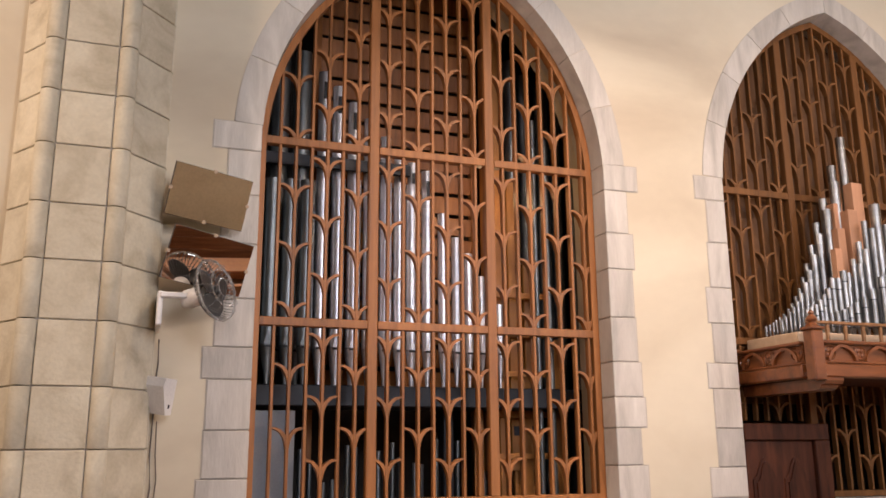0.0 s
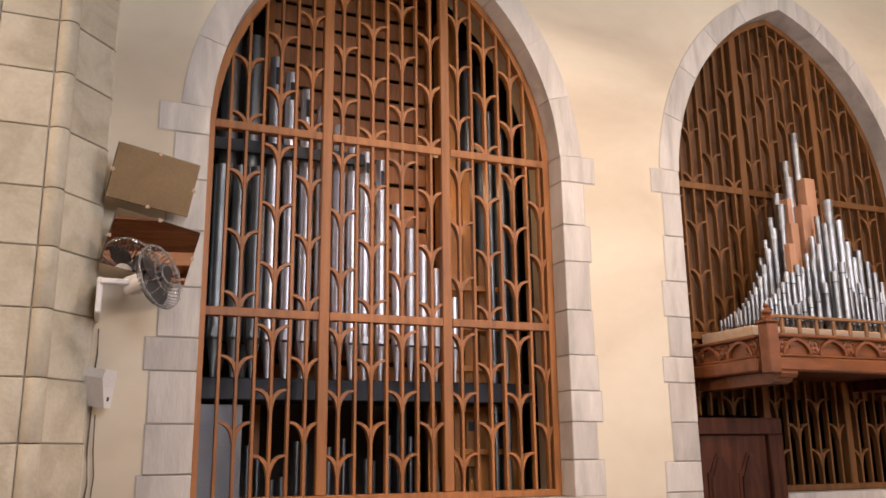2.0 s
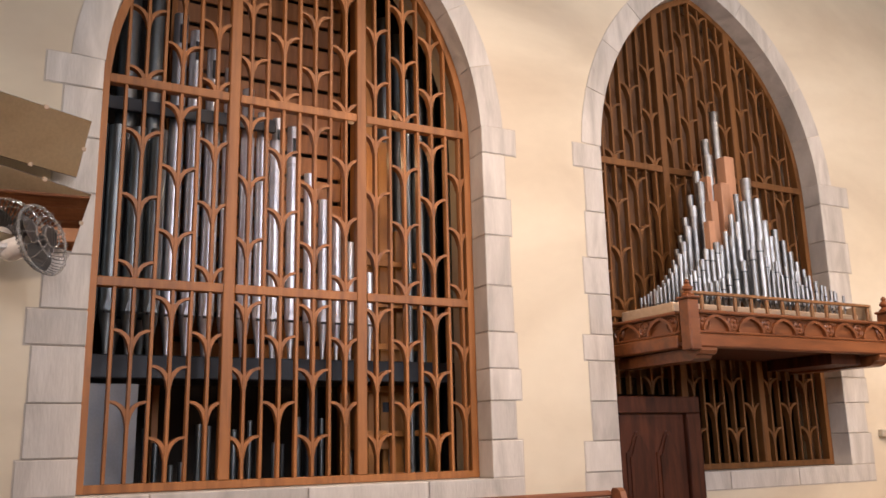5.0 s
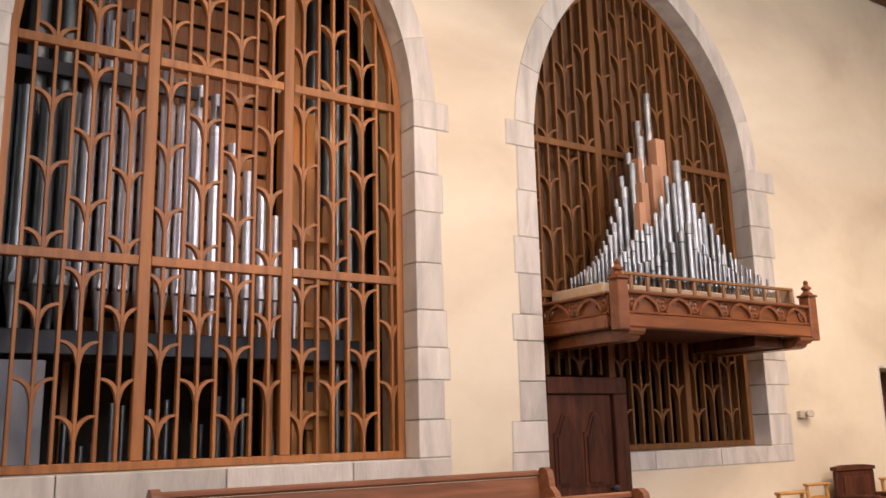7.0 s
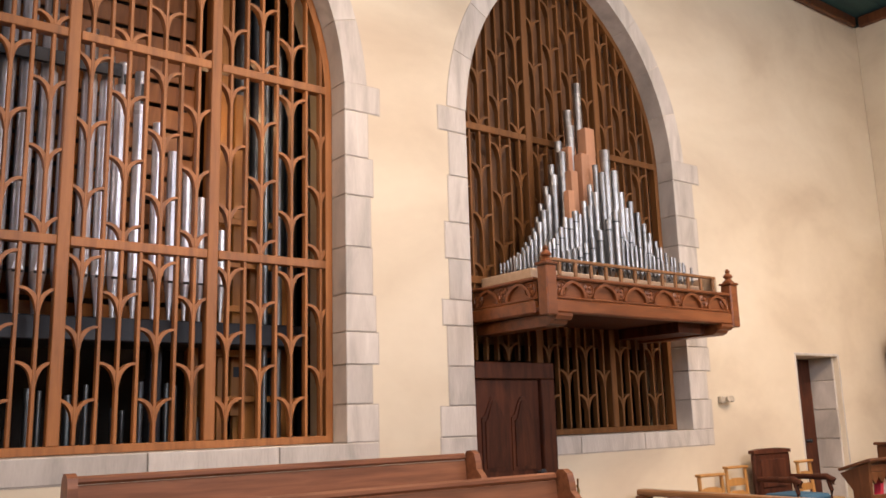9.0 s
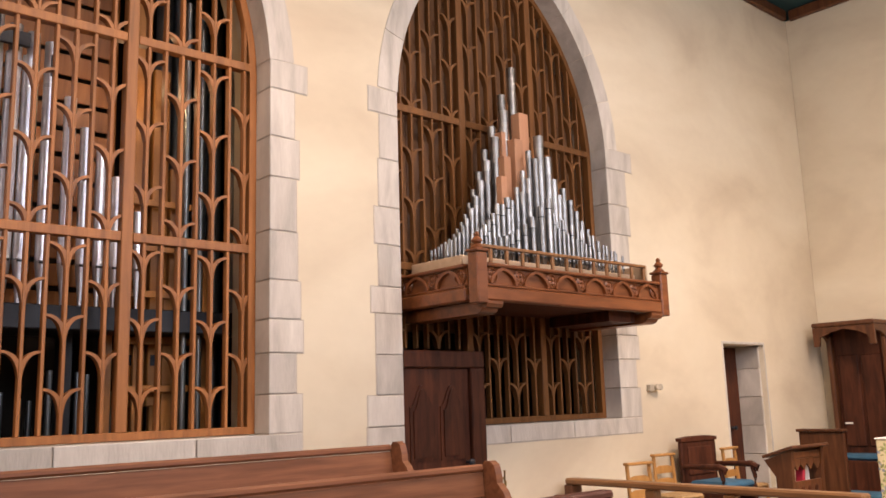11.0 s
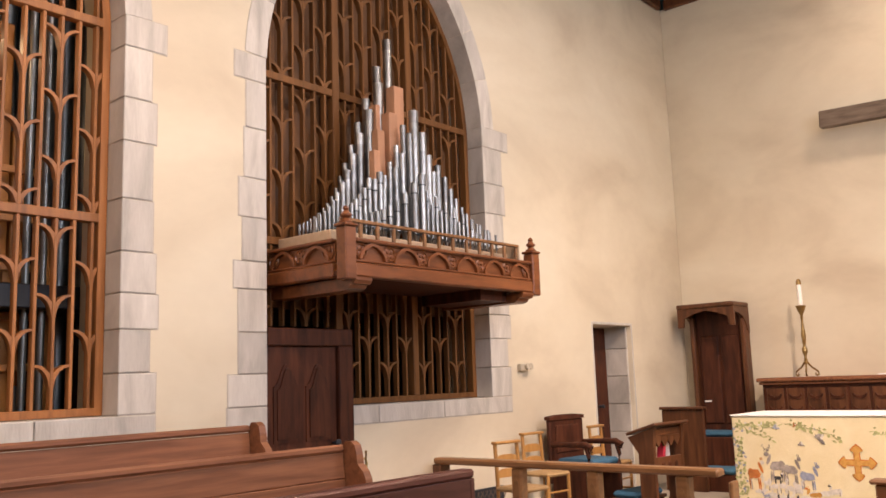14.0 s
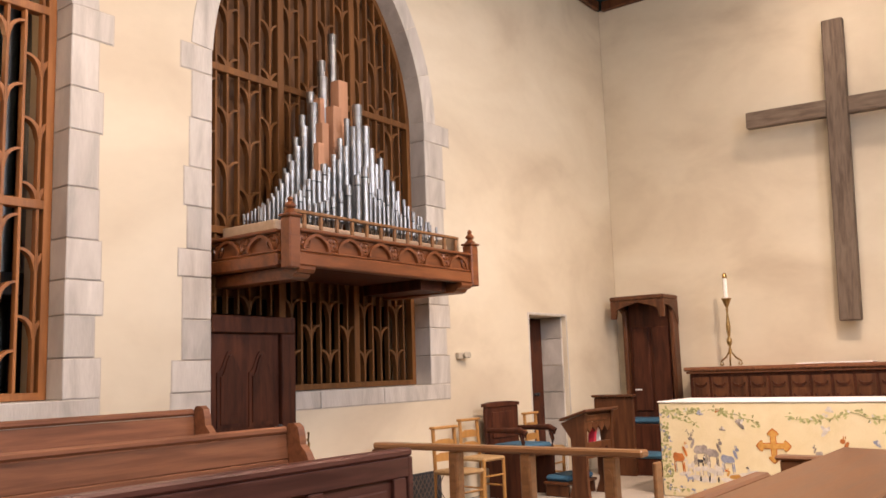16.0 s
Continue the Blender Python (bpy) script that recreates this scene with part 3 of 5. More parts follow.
# boards close the second arch behind its grille
screen = thing("backing_screen", "brown boarded screen behind the oak grille", "screen", m=pose(0, 0.40, 0))
part("beam", Shape().box(bx0 - 0.03, bx1 + 0.03, -0.02, 0.05, 2.02, 2.098, 0.006), BACKING, screen)
for x in (bx0 - 0.02, bx1 - 0.05):
    part("post", Shape().box(x, x + 0.07, -0.02, 0.05, -0.004, 2.018, 0.006), BACKING, screen)
x = bx0 - 0.04
while x < bx1 + 0.04:
    part("board", Shape().box(x, x + 0.148, 0.0, 0.03, 2.1, 6.0, 0.004), BACKING, screen)
    x += 0.15


# ---- pipes ----
def pipe(x, y, z0, z1, r, mat, label, group, foot=0.0, collar=False, slot=False, n=16, cap=False):
    """An open metal organ pipe: conical foot, mouth, body and rim."""
    p = thing("organ_pipe", label, "organ pipe", group, pose(x, y, z0))
    h = z1 - z0
    if foot:
        part("foot", Shape().lathe([(r * 0.3, 0), (r * 0.42, foot * 0.3), (r, foot)], n), mat, p, smooth=True)
        part("mouth", Shape().prism([(-r * 0.62, 0), (r * 0.62, 0), (r * 0.45, r * 0.8), (0, r * 1.5), (-r * 0.45, r * 0.8)], 0.006, pose(0, -r * 1.0, foot + 0.01)), mat, p)
        part("lip", Shape().box(-r * 0.6, r * 0.6, -r * 1.04, -r * 0.8, foot - 0.012, foot + 0.004), BLACK, p)
    part("body", Shape().lathe([(r, foot + 0.006), (r, h), (r * 0.9, h), (r * 0.88, h - 0.08)], n, cap=False), mat, p, smooth=True)
    if collar:
        part("tuning_sleeve", Shape().lathe([(r * 1.03, h - 0.02), (r * 1.12, h - 0.02), (r * 1.12, h + 0.07), (r * 1.02, h + 0.07), (r * 1.02, h - 0.02)], n, cap=False), mat, p, smooth=True)
        part("sleeve_edge", Shape().lathe([(r * 1.02, h - 0.03), (r * 1.13, h - 0.03), (r * 1.13, h - 0.021), (r * 1.02, h - 0.021)], n, cap=False), BLACK, p)
    if cap:
        part("tuning_cap", Shape().lathe([(r * 1.02, h - r * 2.6), (r * 1.08, h - r * 2.6), (r * 1.08, h + 0.003), (r * 0.98, h + 0.003)], n, cap=False), SPOTTED, p, "bright metal tuning cap", smooth=True)
    if slot:
        part("tuning_slot", Shape().box(-r * 0.32, r * 0.32, -r * 1.02, -r * 0.7, h - 0.26, h - 0.1), BLACK, p)
        part("tuning_band", Shape().lathe([(r * 1.02, h - 0.34), (r * 1.05, h - 0.34), (r * 1.05, h - 0.31), (r * 1.02, h - 0.31)], n, cap=False), mat, p, smooth=True)
    return p


rng = random.Random(4)
CH = "pipes in the organ chamber"
for x, top in ((-3.10, 5.1), (-2.89, 5.24), (-2.70, 5.08)):
    pipe(x, 1.02, 2.13, top, 0.075, ZINC, "tall dark zinc organ pipe in the chamber", CH, 0.3)
for x, top in ((-3.095, 3.80), (-2.965, 3.80), (-2.82, 3.80), (-2.68, 3.81)):
    pipe(x, 0.74, 2.13, top, 0.062, ZINC, "dark zinc organ pipe in the chamber", CH, 0.3)
for x, top, r in ((-2.51, 4.91, 0.056), (-2.38, 4.79, 0.054), (-2.24, 4.655, 0.052), (-2.094, 4.52, 0.05), (-1.946, 4.365, 0.048), (-1.818, 4.18, 0.046), (-1.695, 4.15, 0.044)):
    pipe(x, 1.0, 2.13, top, r, TIN, "tall slotted metal organ pipe in the chamber", CH, 0.3, slot=True)
for x, top, r in ((-2.55, 3.865, 0.056), (-2.414, 3.862, 0.056), (-2.277, 3.866, 0.056), (-2.144, 3.869, 0.054), (-2.003, 3.868, 0.053), (-1.882, 3.88, 0.05), (-1.775, 3.875, 0.047), (-1.634, 4.01, 0.045),
                  (-1.49, 3.635, 0.042), (-1.371, 3.43, 0.04), (-1.257, 3.296, 0.037), (-1.143, 3.10, 0.036), (-0.973, 2.86, 0.032)):
    pipe(x, 0.78, 2.13, top, r, TIN, "bright metal organ pipe in the chamber", CH, 0.30, slot=top > 3.9)
# wide dark pipes fill the east end of the chamber
for x, y, top, r in ((-0.80, 1.3, 5.5, 0.07), (-0.62, 1.22, 5.4, 0.065), (-0.45, 1.3, 5.3, 0.07), (-0.28, 1.24, 5.2, 0.065), (-0.12, 1.3, 5.1, 0.065), (0.03, 1.22, 5.0, 0.06)):
    pipe(x, y, -0.004, top, r, ZINC, "wide dark zinc organ pipe at the end of the chamber", CH, 0.9)
for k in range(26):
    x = -3.0 + k * 0.098
    pipe(x, 1.15 + 0.1 * (k % 2), 0.35, 1.3 + 0.45 * rng.random(), 0.018 + 0.008 * rng.random(), ZINC, "thin metal organ pipe low in the chamber", CH, 0.1, n=10)
beam = thing("pipe_rack", "black beam that carries the organ pipes", "rack", m=pose(0, 0.6, 0))
part("beam", Shape().box(-3.6, -0.1, 0.0, 0.62, 1.965, 2.128, 0.008), BLACK, beam)
part("stay", Shape().box(-3.6, -1.75, 0.27, 0.31, 3.985, 4.09, 0.004), BLACK, beam)
for x in (-3.5, -1.45, -0.2):
    part("post", Shape().box(x, x + 0.09, 0.3, 0.4, -0.004, 1.968, 0.006), BLACK, beam)
low = thing("wind_chest", "low black wooden wind chest under thin organ pipes", "wind chest", m=pose(0, 1.2, 0))
part("body", Shape().box(-3.3, -0.3, -0.14, 0.14, -0.004, 0.325, 0.006), BLACK, low)
part("top_board", Shape().box(-3.31, -0.29, -0.15, 0.15, 0.326, 0.352, 0.004), BLACK, low)
louvre = thing("swell_louvre", "reddish brown louvred wooden shutter behind the pipes", "shutter", m=pose(0, 1.32, 0))
for k in range(21):
    z = 2.23 + 0.2065 * k
    part("slat", Shape().box(-2.5, -1.02, -0.02, 0.0, -0.082, 0.082, 0.004), OAK, louvre, m=pose(0, 0, z, 7, 0, 0))
for x in (-2.54, -1.02):
    part("stile", Shape().box(x, x + 0.05, -0.03, 0.05, 0, 6.5, 0.004), OAK, louvre)
for x, w, top in ((-0.98, 0.17, 5.6), (-0.78, 0.13, 4.1), (-0.63, 0.11, 3.3)):
    p = thing("wooden_organ_pipe", "square amber wooden organ pipe in the chamber", "organ pipe", CH, pose(x, 1.0, 0))
    part("body", Shape().box(0, w, 0, w, 1.45, top, 0.006), AMBER, p)
    part("mouth", Shape().box(w * 0.15, w * 0.85, -0.006, 0.004, 1.75, 1.83), BLACK, p)
    part("foot", Shape().box(w * 0.3, w * 0.7, w * 0.3, w * 0.7, -0.004, 1.452, 0.006), AMBER, p)
for z in (1.55, 1.9, 2.25, 2.6, 2.95):
    part("cross_board", Shape().box(-1.0, -0.45, 0.28, 0.32, z, z + 0.05, 0.004), AMBER, beam)
for x, top in ((-1.16, 2.45), (-0.92, 2.7), (-0.70, 2.3), (-0.40, 2.6)):
    part("upright_board", Shape().box(x, x + 0.085, 0.33, 0.36, -0.004, top, 0.004), AMBER, beam)
for x, top in ((-0.62, 4.6), (-0.5, 4.4)):
    pipe(x, 0.75, -0.004, top, 0.026, ZINC, "thin dark metal organ pipe in the chamber", CH, 0.12)
tagged(part("chamber_panel", Shape().box(-3.5, -2.75, 0.62, 0.65, -0.004, 1.93, 0.004), GREYP), "plain grey panel standing in the organ chamber", "panel")

# ---- organ gallery in the second arch ----
gal = thing("organ_gallery", "carved red-brown oak gallery carrying a rank of organ pipes", "gallery", m=pose(0, 0, 0))
GX0, GX1, GY = 0.97, 3.43, -0.77
# darker than the gallery oak, to carry the shade of the underside
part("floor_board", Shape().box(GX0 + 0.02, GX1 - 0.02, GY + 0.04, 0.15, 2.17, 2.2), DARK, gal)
part("front_beam", Shape().box(GX0 + 0.1, GX1 - 0.1, GY, GY + 0.09, 2.155, 2.262, 0.012), BALC, gal)
part("side_beam", Shape().box(GX0 + 0.005, GX0 + 0.085, GY + 0.14, 0.17, 2.155, 2.262, 0.012), BALC, gal)
part("side_beam", Shape().box(GX1 - 0.085, GX1 - 0.005, GY + 0.14, 0.17, 2.155, 2.262, 0.012), BALC, gal)


def frieze(name, length, m, panels):
    """A pierced and carved board: pointed arches with roundels between them."""
    b = part(name, Shape().box(0, length, 0.03, 0.05, 2.264, 2.412), BALC, gal, m=m)
    part("top_moulding", Shape().box(0, length, -0.012, 0.06, 2.413, 2.442, 0.01), BALC, b)
    part("lower_moulding", Shape().box(0, length, 0.002, 0.03, 2.264, 2.282, 0.006), BALC, b)
    step = length / panels
    for k in range(panels):
        c = step * (k + 0.5)
        w = step * 0.36
        for side in (-1, 1):
            path = [(c + side * w * math.cos(a) ** 1.3 if a < 1.5 else c, 2.285 + 0.118 * math.sin(a)) for a in [math.pi / 2 * j / 8 for j in range(9)]]
            part("arch_rib", Shape().band(path, 0.024, 0.03), BALC, b)
    for k in range(panels + 1):
        c = min(max(step * k, 0.07), length - 0.07)
        part("roundel", Shape().lathe([(0.058, 0), (0.062, 0.012), (0.05, 0.02), (0.042, 0.008), (0.0, 0.006)], 18, pose(0, 0, 0, 90, 0, 0), cap=False), BALC, b, m=pose(c, 0.03, 2.349), smooth=True)
        for q in range(4):
            a = math.pi / 4 + q * math.pi / 2
            part("petal", Shape().lathe([(0.019, 0), (0.017, 0.014), (0.0, 0.02)], 10, pose(0, 0, 0, 90, 0, 0), cap=False), BALC, b, m=pose(c + 0.026 * math.cos(a), 0.029, 2.349 + 0.026 * math.sin(a)), smooth=True)
    return b


frieze("front_frieze", GX1 - GX0 - 0.23, pose(GX0 + 0.115, GY, 0), 6)
frieze("side_frieze", 0.14 - GY - 0.14, pose(GX0 + 0.01, 0.14, 0, 0, 0, -90), 2)
frieze("side_frieze", 0.14 - GY - 0.14, pose(GX1 - 0.01, GY + 0.14, 0, 0, 0, 90), 2)
for x in (GX0 + 0.058, GX1 - 0.058):
    post = part("post", Shape().box(-0.055, 0.055, -0.055, 0.055, 2.13, 2.52, 0.01), BALC, gal, m=pose(x, GY + 0.04, 0))
    part("cap", Shape().box(-0.066, 0.066, -0.066, 0.066, 2.521, 2.543, 0.007), BALC, post)
    part("finial", Shape().lathe([(0.05, 2.544), (0.052, 2.556), (0.034, 2.57), (0.024, 2.584), (0.042, 2.598), (0.044, 2.61), (0.028, 2.628), (0.017, 2.64), (0.024, 2.653), (0.018, 2.668), (0.0, 2.682)], 14), BALC, post, smooth=True)
for x in (GX0 + 0.1, GX1 - 0.28):
    br = Shape().prism([(0.2, 2.06), (-0.66, 2.06), (-0.70, 2.075), (-0.72, 2.1), (-0.755, 2.105), (-0.775, 2.13), (-0.775, 2.152), (0.2, 2.152)], 0.17, pose(x + 0.17, 0, 0, 0, 0, 90))
    part("bracket", br, BALC, gal)
# dark block added for the shade under the gallery's east end
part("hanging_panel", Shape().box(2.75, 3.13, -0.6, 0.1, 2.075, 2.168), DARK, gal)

chest = thing("organ_chest", "pale wooden wind chest with a slatted rail", "organ chest", m=pose(0, 0, 2.201))
part("box", Shape().box(1.08, 3.32, -0.5, 0.12, 0.0, 0.34, 0.008), CHEST, chest)
part("rail", Shape().box(1.1, 3.34, -0.615, -0.575, 0.395, 0.42, 0.004), RAILW, chest)
part("lower_rail", Shape().box(1.1, 3.34, -0.61, -0.58, 0.0, 0.26, 0.004), BALC, chest)
part("end_panel", Shape().box(3.335, 3.36, -0.61, 0.1, 0.0, 0.42, 0.004), CHEST, chest)
for k in range(13):
    x = 1.12 + k * 0.183
    part("baluster", Shape().box(x - 0.014, x + 0.014, -0.607, -0.583, 0.262, 0.393, 0.003), RAILW, chest)

GP = "pipes on the organ gallery"
LAB = "silver metal organ pipe standing on the gallery"
ZB = 2.545
# two back ranks, rising to the tallest pipe
for k, (x, top) in enumerate(((2.18, 4.465), (2.038, 4.17), (1.895, 3.84), (1.792, 3.605), (1.713, 3.39), (1.639, 3.22), (1.583, 3.095), (1.535, 2.99),
                              (1.483, 2.914), (1.433, 2.85), (1.39, 2.80), (1.335, 2.755), (1.29, 2.725), (1.25, 2.70), (1.215, 2.676), (1.175, 2.655), (1.135, 2.64))):
    pipe(x, -0.08, ZB, top, max(0.012, 0.038 - 0.0026 * k), SPOTTED, LAB, GP, max(0.04, 0.15 - 0.01 * k), cap=k < 12)
for k, (x, top) in enumerate(((1.967, 3.98), (1.844, 3.71), (1.728, 3.475), (1.645, 3.28), (1.58, 3.135), (1.525, 3.023), (1.465, 2.926), (1.42, 2.857), (1.372, 2.80), (1.329, 2.759), (1.28, 2.725), (1.235, 2.695))):
    pipe(x, -0.165, ZB, top, max(0.012, 0.041 - 0.0028 * k), SPOTTED, LAB, GP, max(0.04, 0.14 - 0.011 * k), cap=k < 9)
pipe(2.2, -0.06, ZB, 4.03, 0.024, SPOTTED, LAB, GP, 0.1)
# wooden rank, five square pipes in steps
for x, y, w, top in ((1.757, -0.31, 0.072, 3.32), (1.835, -0.28, 0.085, 3.52), (1.90, -0.20, 0.10, 3.775), (1.957, -0.30, 0.105, 3.695), (2.062, -0.27, 0.12, 3.965)):
    p = thing("wooden_organ_pipe", "square pinkish wooden organ pipe on the gallery", "organ pipe", GP, pose(x, y, ZB))
    part("body", Shape().box(0, w, 0, w * 0.9, 0.12, top - ZB, 0.004), WPIPE, p)
    part("foot", Shape().lathe([(0.012, 0), (0.02, 0.12)], 10, pose(w / 2, w / 2, 0)), WPIPE, p)
# middle rank, falling evenly from its tallest pipe to the east
for k, (x, top) in enumerate(((2.234, 3.747), (2.339, 3.57), (2.412, 3.375), (2.47, 3.23), (2.537, 3.306), (2.63, 3.21), (2.707, 3.11), (2.779, 3.03), (2.861, 2.963), (2.928, 2.905), (3.014, 2.858), (3.08, 2.83), (3.135, 2.81), (3.2, 2.79), (3.27, 2.77))):
    pipe(x, -0.33, ZB, top, max(0.013, 0.042 - 0.0026 * k), SPOTTED, LAB, GP, max(0.05, 0.13 - 0.007 * k), cap=k % 3 == 0)
# two ranks that fall from it to the west
for k, (x, top) in enumerate(((2.05, 3.57), (1.962, 3.374), (1.877, 3.213), (1.81, 3.088), (1.739, 2.99), (1.679, 2.933), (1.62, 2.87), (1.565, 2.82))):
    pipe(x, -0.37, ZB, top, 0.024 - 0.0012 * k, SPOTTED, LAB, GP, 0.1, cap=True)
for k, (x, top) in enumerate(((2.098, 3.504), (1.999, 3.307), (1.916, 3.172), (1.842, 3.052), (1.77, 2.965), (1.71, 2.90), (1.65, 2.84), (1.59, 2.79))):
    pipe(x, -0.40, ZB, top, 0.03 - 0.0018 * k, SPOTTED, LAB, GP, 0.1)
# front ranks with tuning sleeves, climbing to the east
for k, (x, top) in enumerate(((1.695, 3.02), (1.63, 2.95), (1.567, 2.95), (1.515, 2.86), (1.46, 2.80), (1.418, 2.755), (1.37, 2.715), (1.32, 2.69), (1.27, 2.665))):
    pipe(x, -0.43, ZB, top, 0.026 - 0.0016 * k, SPOTTED, LAB, GP, 0.06, collar=True)
for k, (x, top) in enumerate(((2.17, 3.07), (2.073, 2.985), (1.954, 2.875), (1.856, 2.80), (1.766, 2.745), (1.694, 2.705), (1.623, 2.68), (1.555, 2.66), (1.49, 2.645))):
    pipe(x, -0.465, ZB, top, 0.03 - 0.002 * k, SPOTTED, LAB, GP, 0.06, collar=True)
# the smallest pipes stand in front, even in height
for k in range(17):
    x = 2.25 + 0.06 * k
    pipe(x, -0.45, ZB, 2.94 - 0.018 * k - 0.03 * (k % 2), 0.017 - 0.0004 * k, SPOTTED, LAB, GP, 0.05, collar=k % 2 == 0, n=12)

# ---- dark door below the gallery ----
d = thing("door_2", "dark carved wooden door in a heavy frame below the gallery", "door", kind="structure")
part("jamb", Shape().box(1.60, 1.755, -0.012, 0.1, 0.0, 1.69, 0.008), DARK, d)
part("lintel", Shape().box(0.879, 1.755, -0.012, 0.1, 1.692, 1.83, 0.008), DARK, d)
leaf = part("leaf", Shape().box(0.879, 1.598, 0.03, 0.08, 0.01, 1.69, 0.004), DARK, d)
for x0, x1 in ((0.95, 1.21), (1.27, 1.53)):
    c, w = (x0 + x1) / 2, (x1 - x0) / 2
    head = [(c + w * (1 - u) ** 0.8, 1.38 + 0.17 * (0.5 - 0.5 * math.cos(math.pi * u)) ** 1.4) for u in (0.0, 0.15, 0.3, 0.45, 0.6, 0.75, 0.9, 1.0)]
    head += [(2 * c - x, z) for x, z in head[-2::-1]]
    for inset, proud in ((0.0, 0.012), (0.03, 0.024)):
        k = (w - inset) / w
        part("panel", Shape().prism([(c - w * k, 0.95 + inset), (c + w * k, 0.95 + inset)] + [(c + (x - c) * k, z - inset) for x, z in head], 0.014, pose(0, 0.031 - proud, 0)), DARK, leaf)
    part("panel", Shape().box(x0, x1, 0.017, 0.031, 0.15, 0.82, 0.01), DARK, leaf)
part("handle", Shape().lathe([(0.012, 0), (0.012, 0.04), (0.026, 0.05), (0.03, 0.07), (0.015, 0.085)], 12, pose(1.55, 0.028, 0.92, 90, 0, 0)), BLACK, leaf, smooth=True)

# small emergency lamp on the wall
el = thing("emergency_light", "small twin-headed yellowed emergency light on the wall", "wall light", m=pose(4.13, 0, 1.49))
part("case", Shape().box(-0.06, 0.02, -0.05, -0.002, -0.035, 0.035, 0.006), LAMPB, el)
for x in (0.035, 0.085):
    part("lamp_head", Shape().lathe([(0.018, 0), (0.03, 0.02), (0.034, 0.05), (0.03, 0.055), (0.0, 0.05)], 14, pose(x, -0.03, 0.0, 80, 0, 0)), LAMPB, el, smooth=True)

# ---- mirrors, fan, box and cables beside the pier ----
def mirror(corners, label):
    tl, tr, br, bl = (Vector(p) for p in corners)
    c = (tl + tr + br + bl) / 4
    u = ((tr + br) - (tl + bl)) / 2
    v = ((tl + tr) - (bl + br)) / 2
    w, h = u.length, v.length
    u.normalize()
    v = (v - u * v.dot(u)).normalized()
    n = u.cross(v)
    m = Matrix(((u.x, v.x, n.x, c.x), (u.y, v.y, n.y, c.y), (u.z, v.z, n.z, c.z), (0, 0, 0, 1)))
    t = thing("wall_mirror", label, "mirror", "tilted mirrors on the wall", m)
    part("glass", Shape().box(-w / 2, w / 2, -h / 2, h / 2, -0.003, 0.003), MIRROR, t)
    part("back_plate", Shape().box(-w / 2 - 0.003, w / 2 + 0.003, -h / 2 - 0.003, h / 2 + 0.003, -0.014, -0.0035), CABLE, t)
    for x, y in ((-w / 2, 0), (w / 2, 0), (0, h / 2), (0, -h / 2)):
        part("clip", Shape().box(x - 0.012, x + 0.012, y - 0.012, y + 0.012, -0.015, 0.006, 0.002), CHEST, t)
    back = m.inverted() @ Vector((c.x, -0.002, c.z))
    part("bracket", Shape().tube([(0, 0, -0.015), tuple(back)], 0.012), BLACK, t)
    return t


mirror(((-3.754, -0.355, 3.508), (-3.243, -0.204, 3.462), (-3.295, -0.118, 3.12), (-3.823, -0.276, 3.172)), "tilted frameless mirror showing the choir desks")
mirror(((-3.742, -0.363, 3.079), (-3.223, -0.197, 2.999), (-3.285, -0.106, 2.659), (-3.816, -0.275, 2.737)), "lower tilted frameless mirror behind the fan")

fan = thing("wall_fan", "white and grey wall fan with a clear guard", "fan", m=pose(-3.54, -0.40, 2.625, 0, 0, 0))
face = pose(0.03, -0.05, -0.005, 78, 0, 50)
part("wall_arm", Shape().box(-0.285, -0.25, 0.0, 0.395, -0.22, 0.0, 0.008).box(-0.27, -0.06, -0.02, 0.02, -0.045, -0.008, 0.008), WHITEP, fan)
part("motor", Shape().lathe([(0.0, -0.2), (0.05, -0.195), (0.063, -0.17), (0.063, -0.05), (0.05, -0.03), (0.0, -0.025)], 18, face, cap=False), WHITEP, fan, smooth=True)
cage = Shape()
for k in range(44):
    a = 2 * math.pi * k / 44
    cage.tube([(r * math.cos(a), r * math.sin(a), z) for r, z in ((0.05, -0.03), (0.12, -0.02), (0.175, 0.01), (0.2, 0.05))], 0.003, 4, face)
part("rear_guard", cage, SMOKE, fan)
ring = [(0.2 * math.cos(2 * math.pi * k / 36), 0.2 * math.sin(2 * math.pi * k / 36), 0.05) for k in range(37)]
part("rim", Shape().tube(ring, 0.008, 8, face), CLEAR, fan, smooth=True)
for k in range(16):
    a = 2 * math.pi * k / 16
    part("guard_rib", Shape().tube([(r * math.cos(a), r * math.sin(a), z) for r, z in ((0.2, 0.054), (0.185, 0.085), (0.13, 0.105), (0.06, 0.11))], 0.0018, 4, face), CLEAR, fan)
for rr, z in ((0.06, 0.11), (0.125, 0.106)):
    part("guard_ring", Shape().tube([(rr * math.cos(2 * math.pi * k / 30), rr * math.sin(2 * math.pi * k / 30), z) for k in range(31)], 0.004, 6, face), CLEAR, fan)
part("hub", Shape().lathe([(0.0, -0.01), (0.03, 0.0), (0.032, 0.05), (0.02, 0.07), (0.0, 0.075)], 16, face, cap=False), SMOKE, fan, smooth=True)
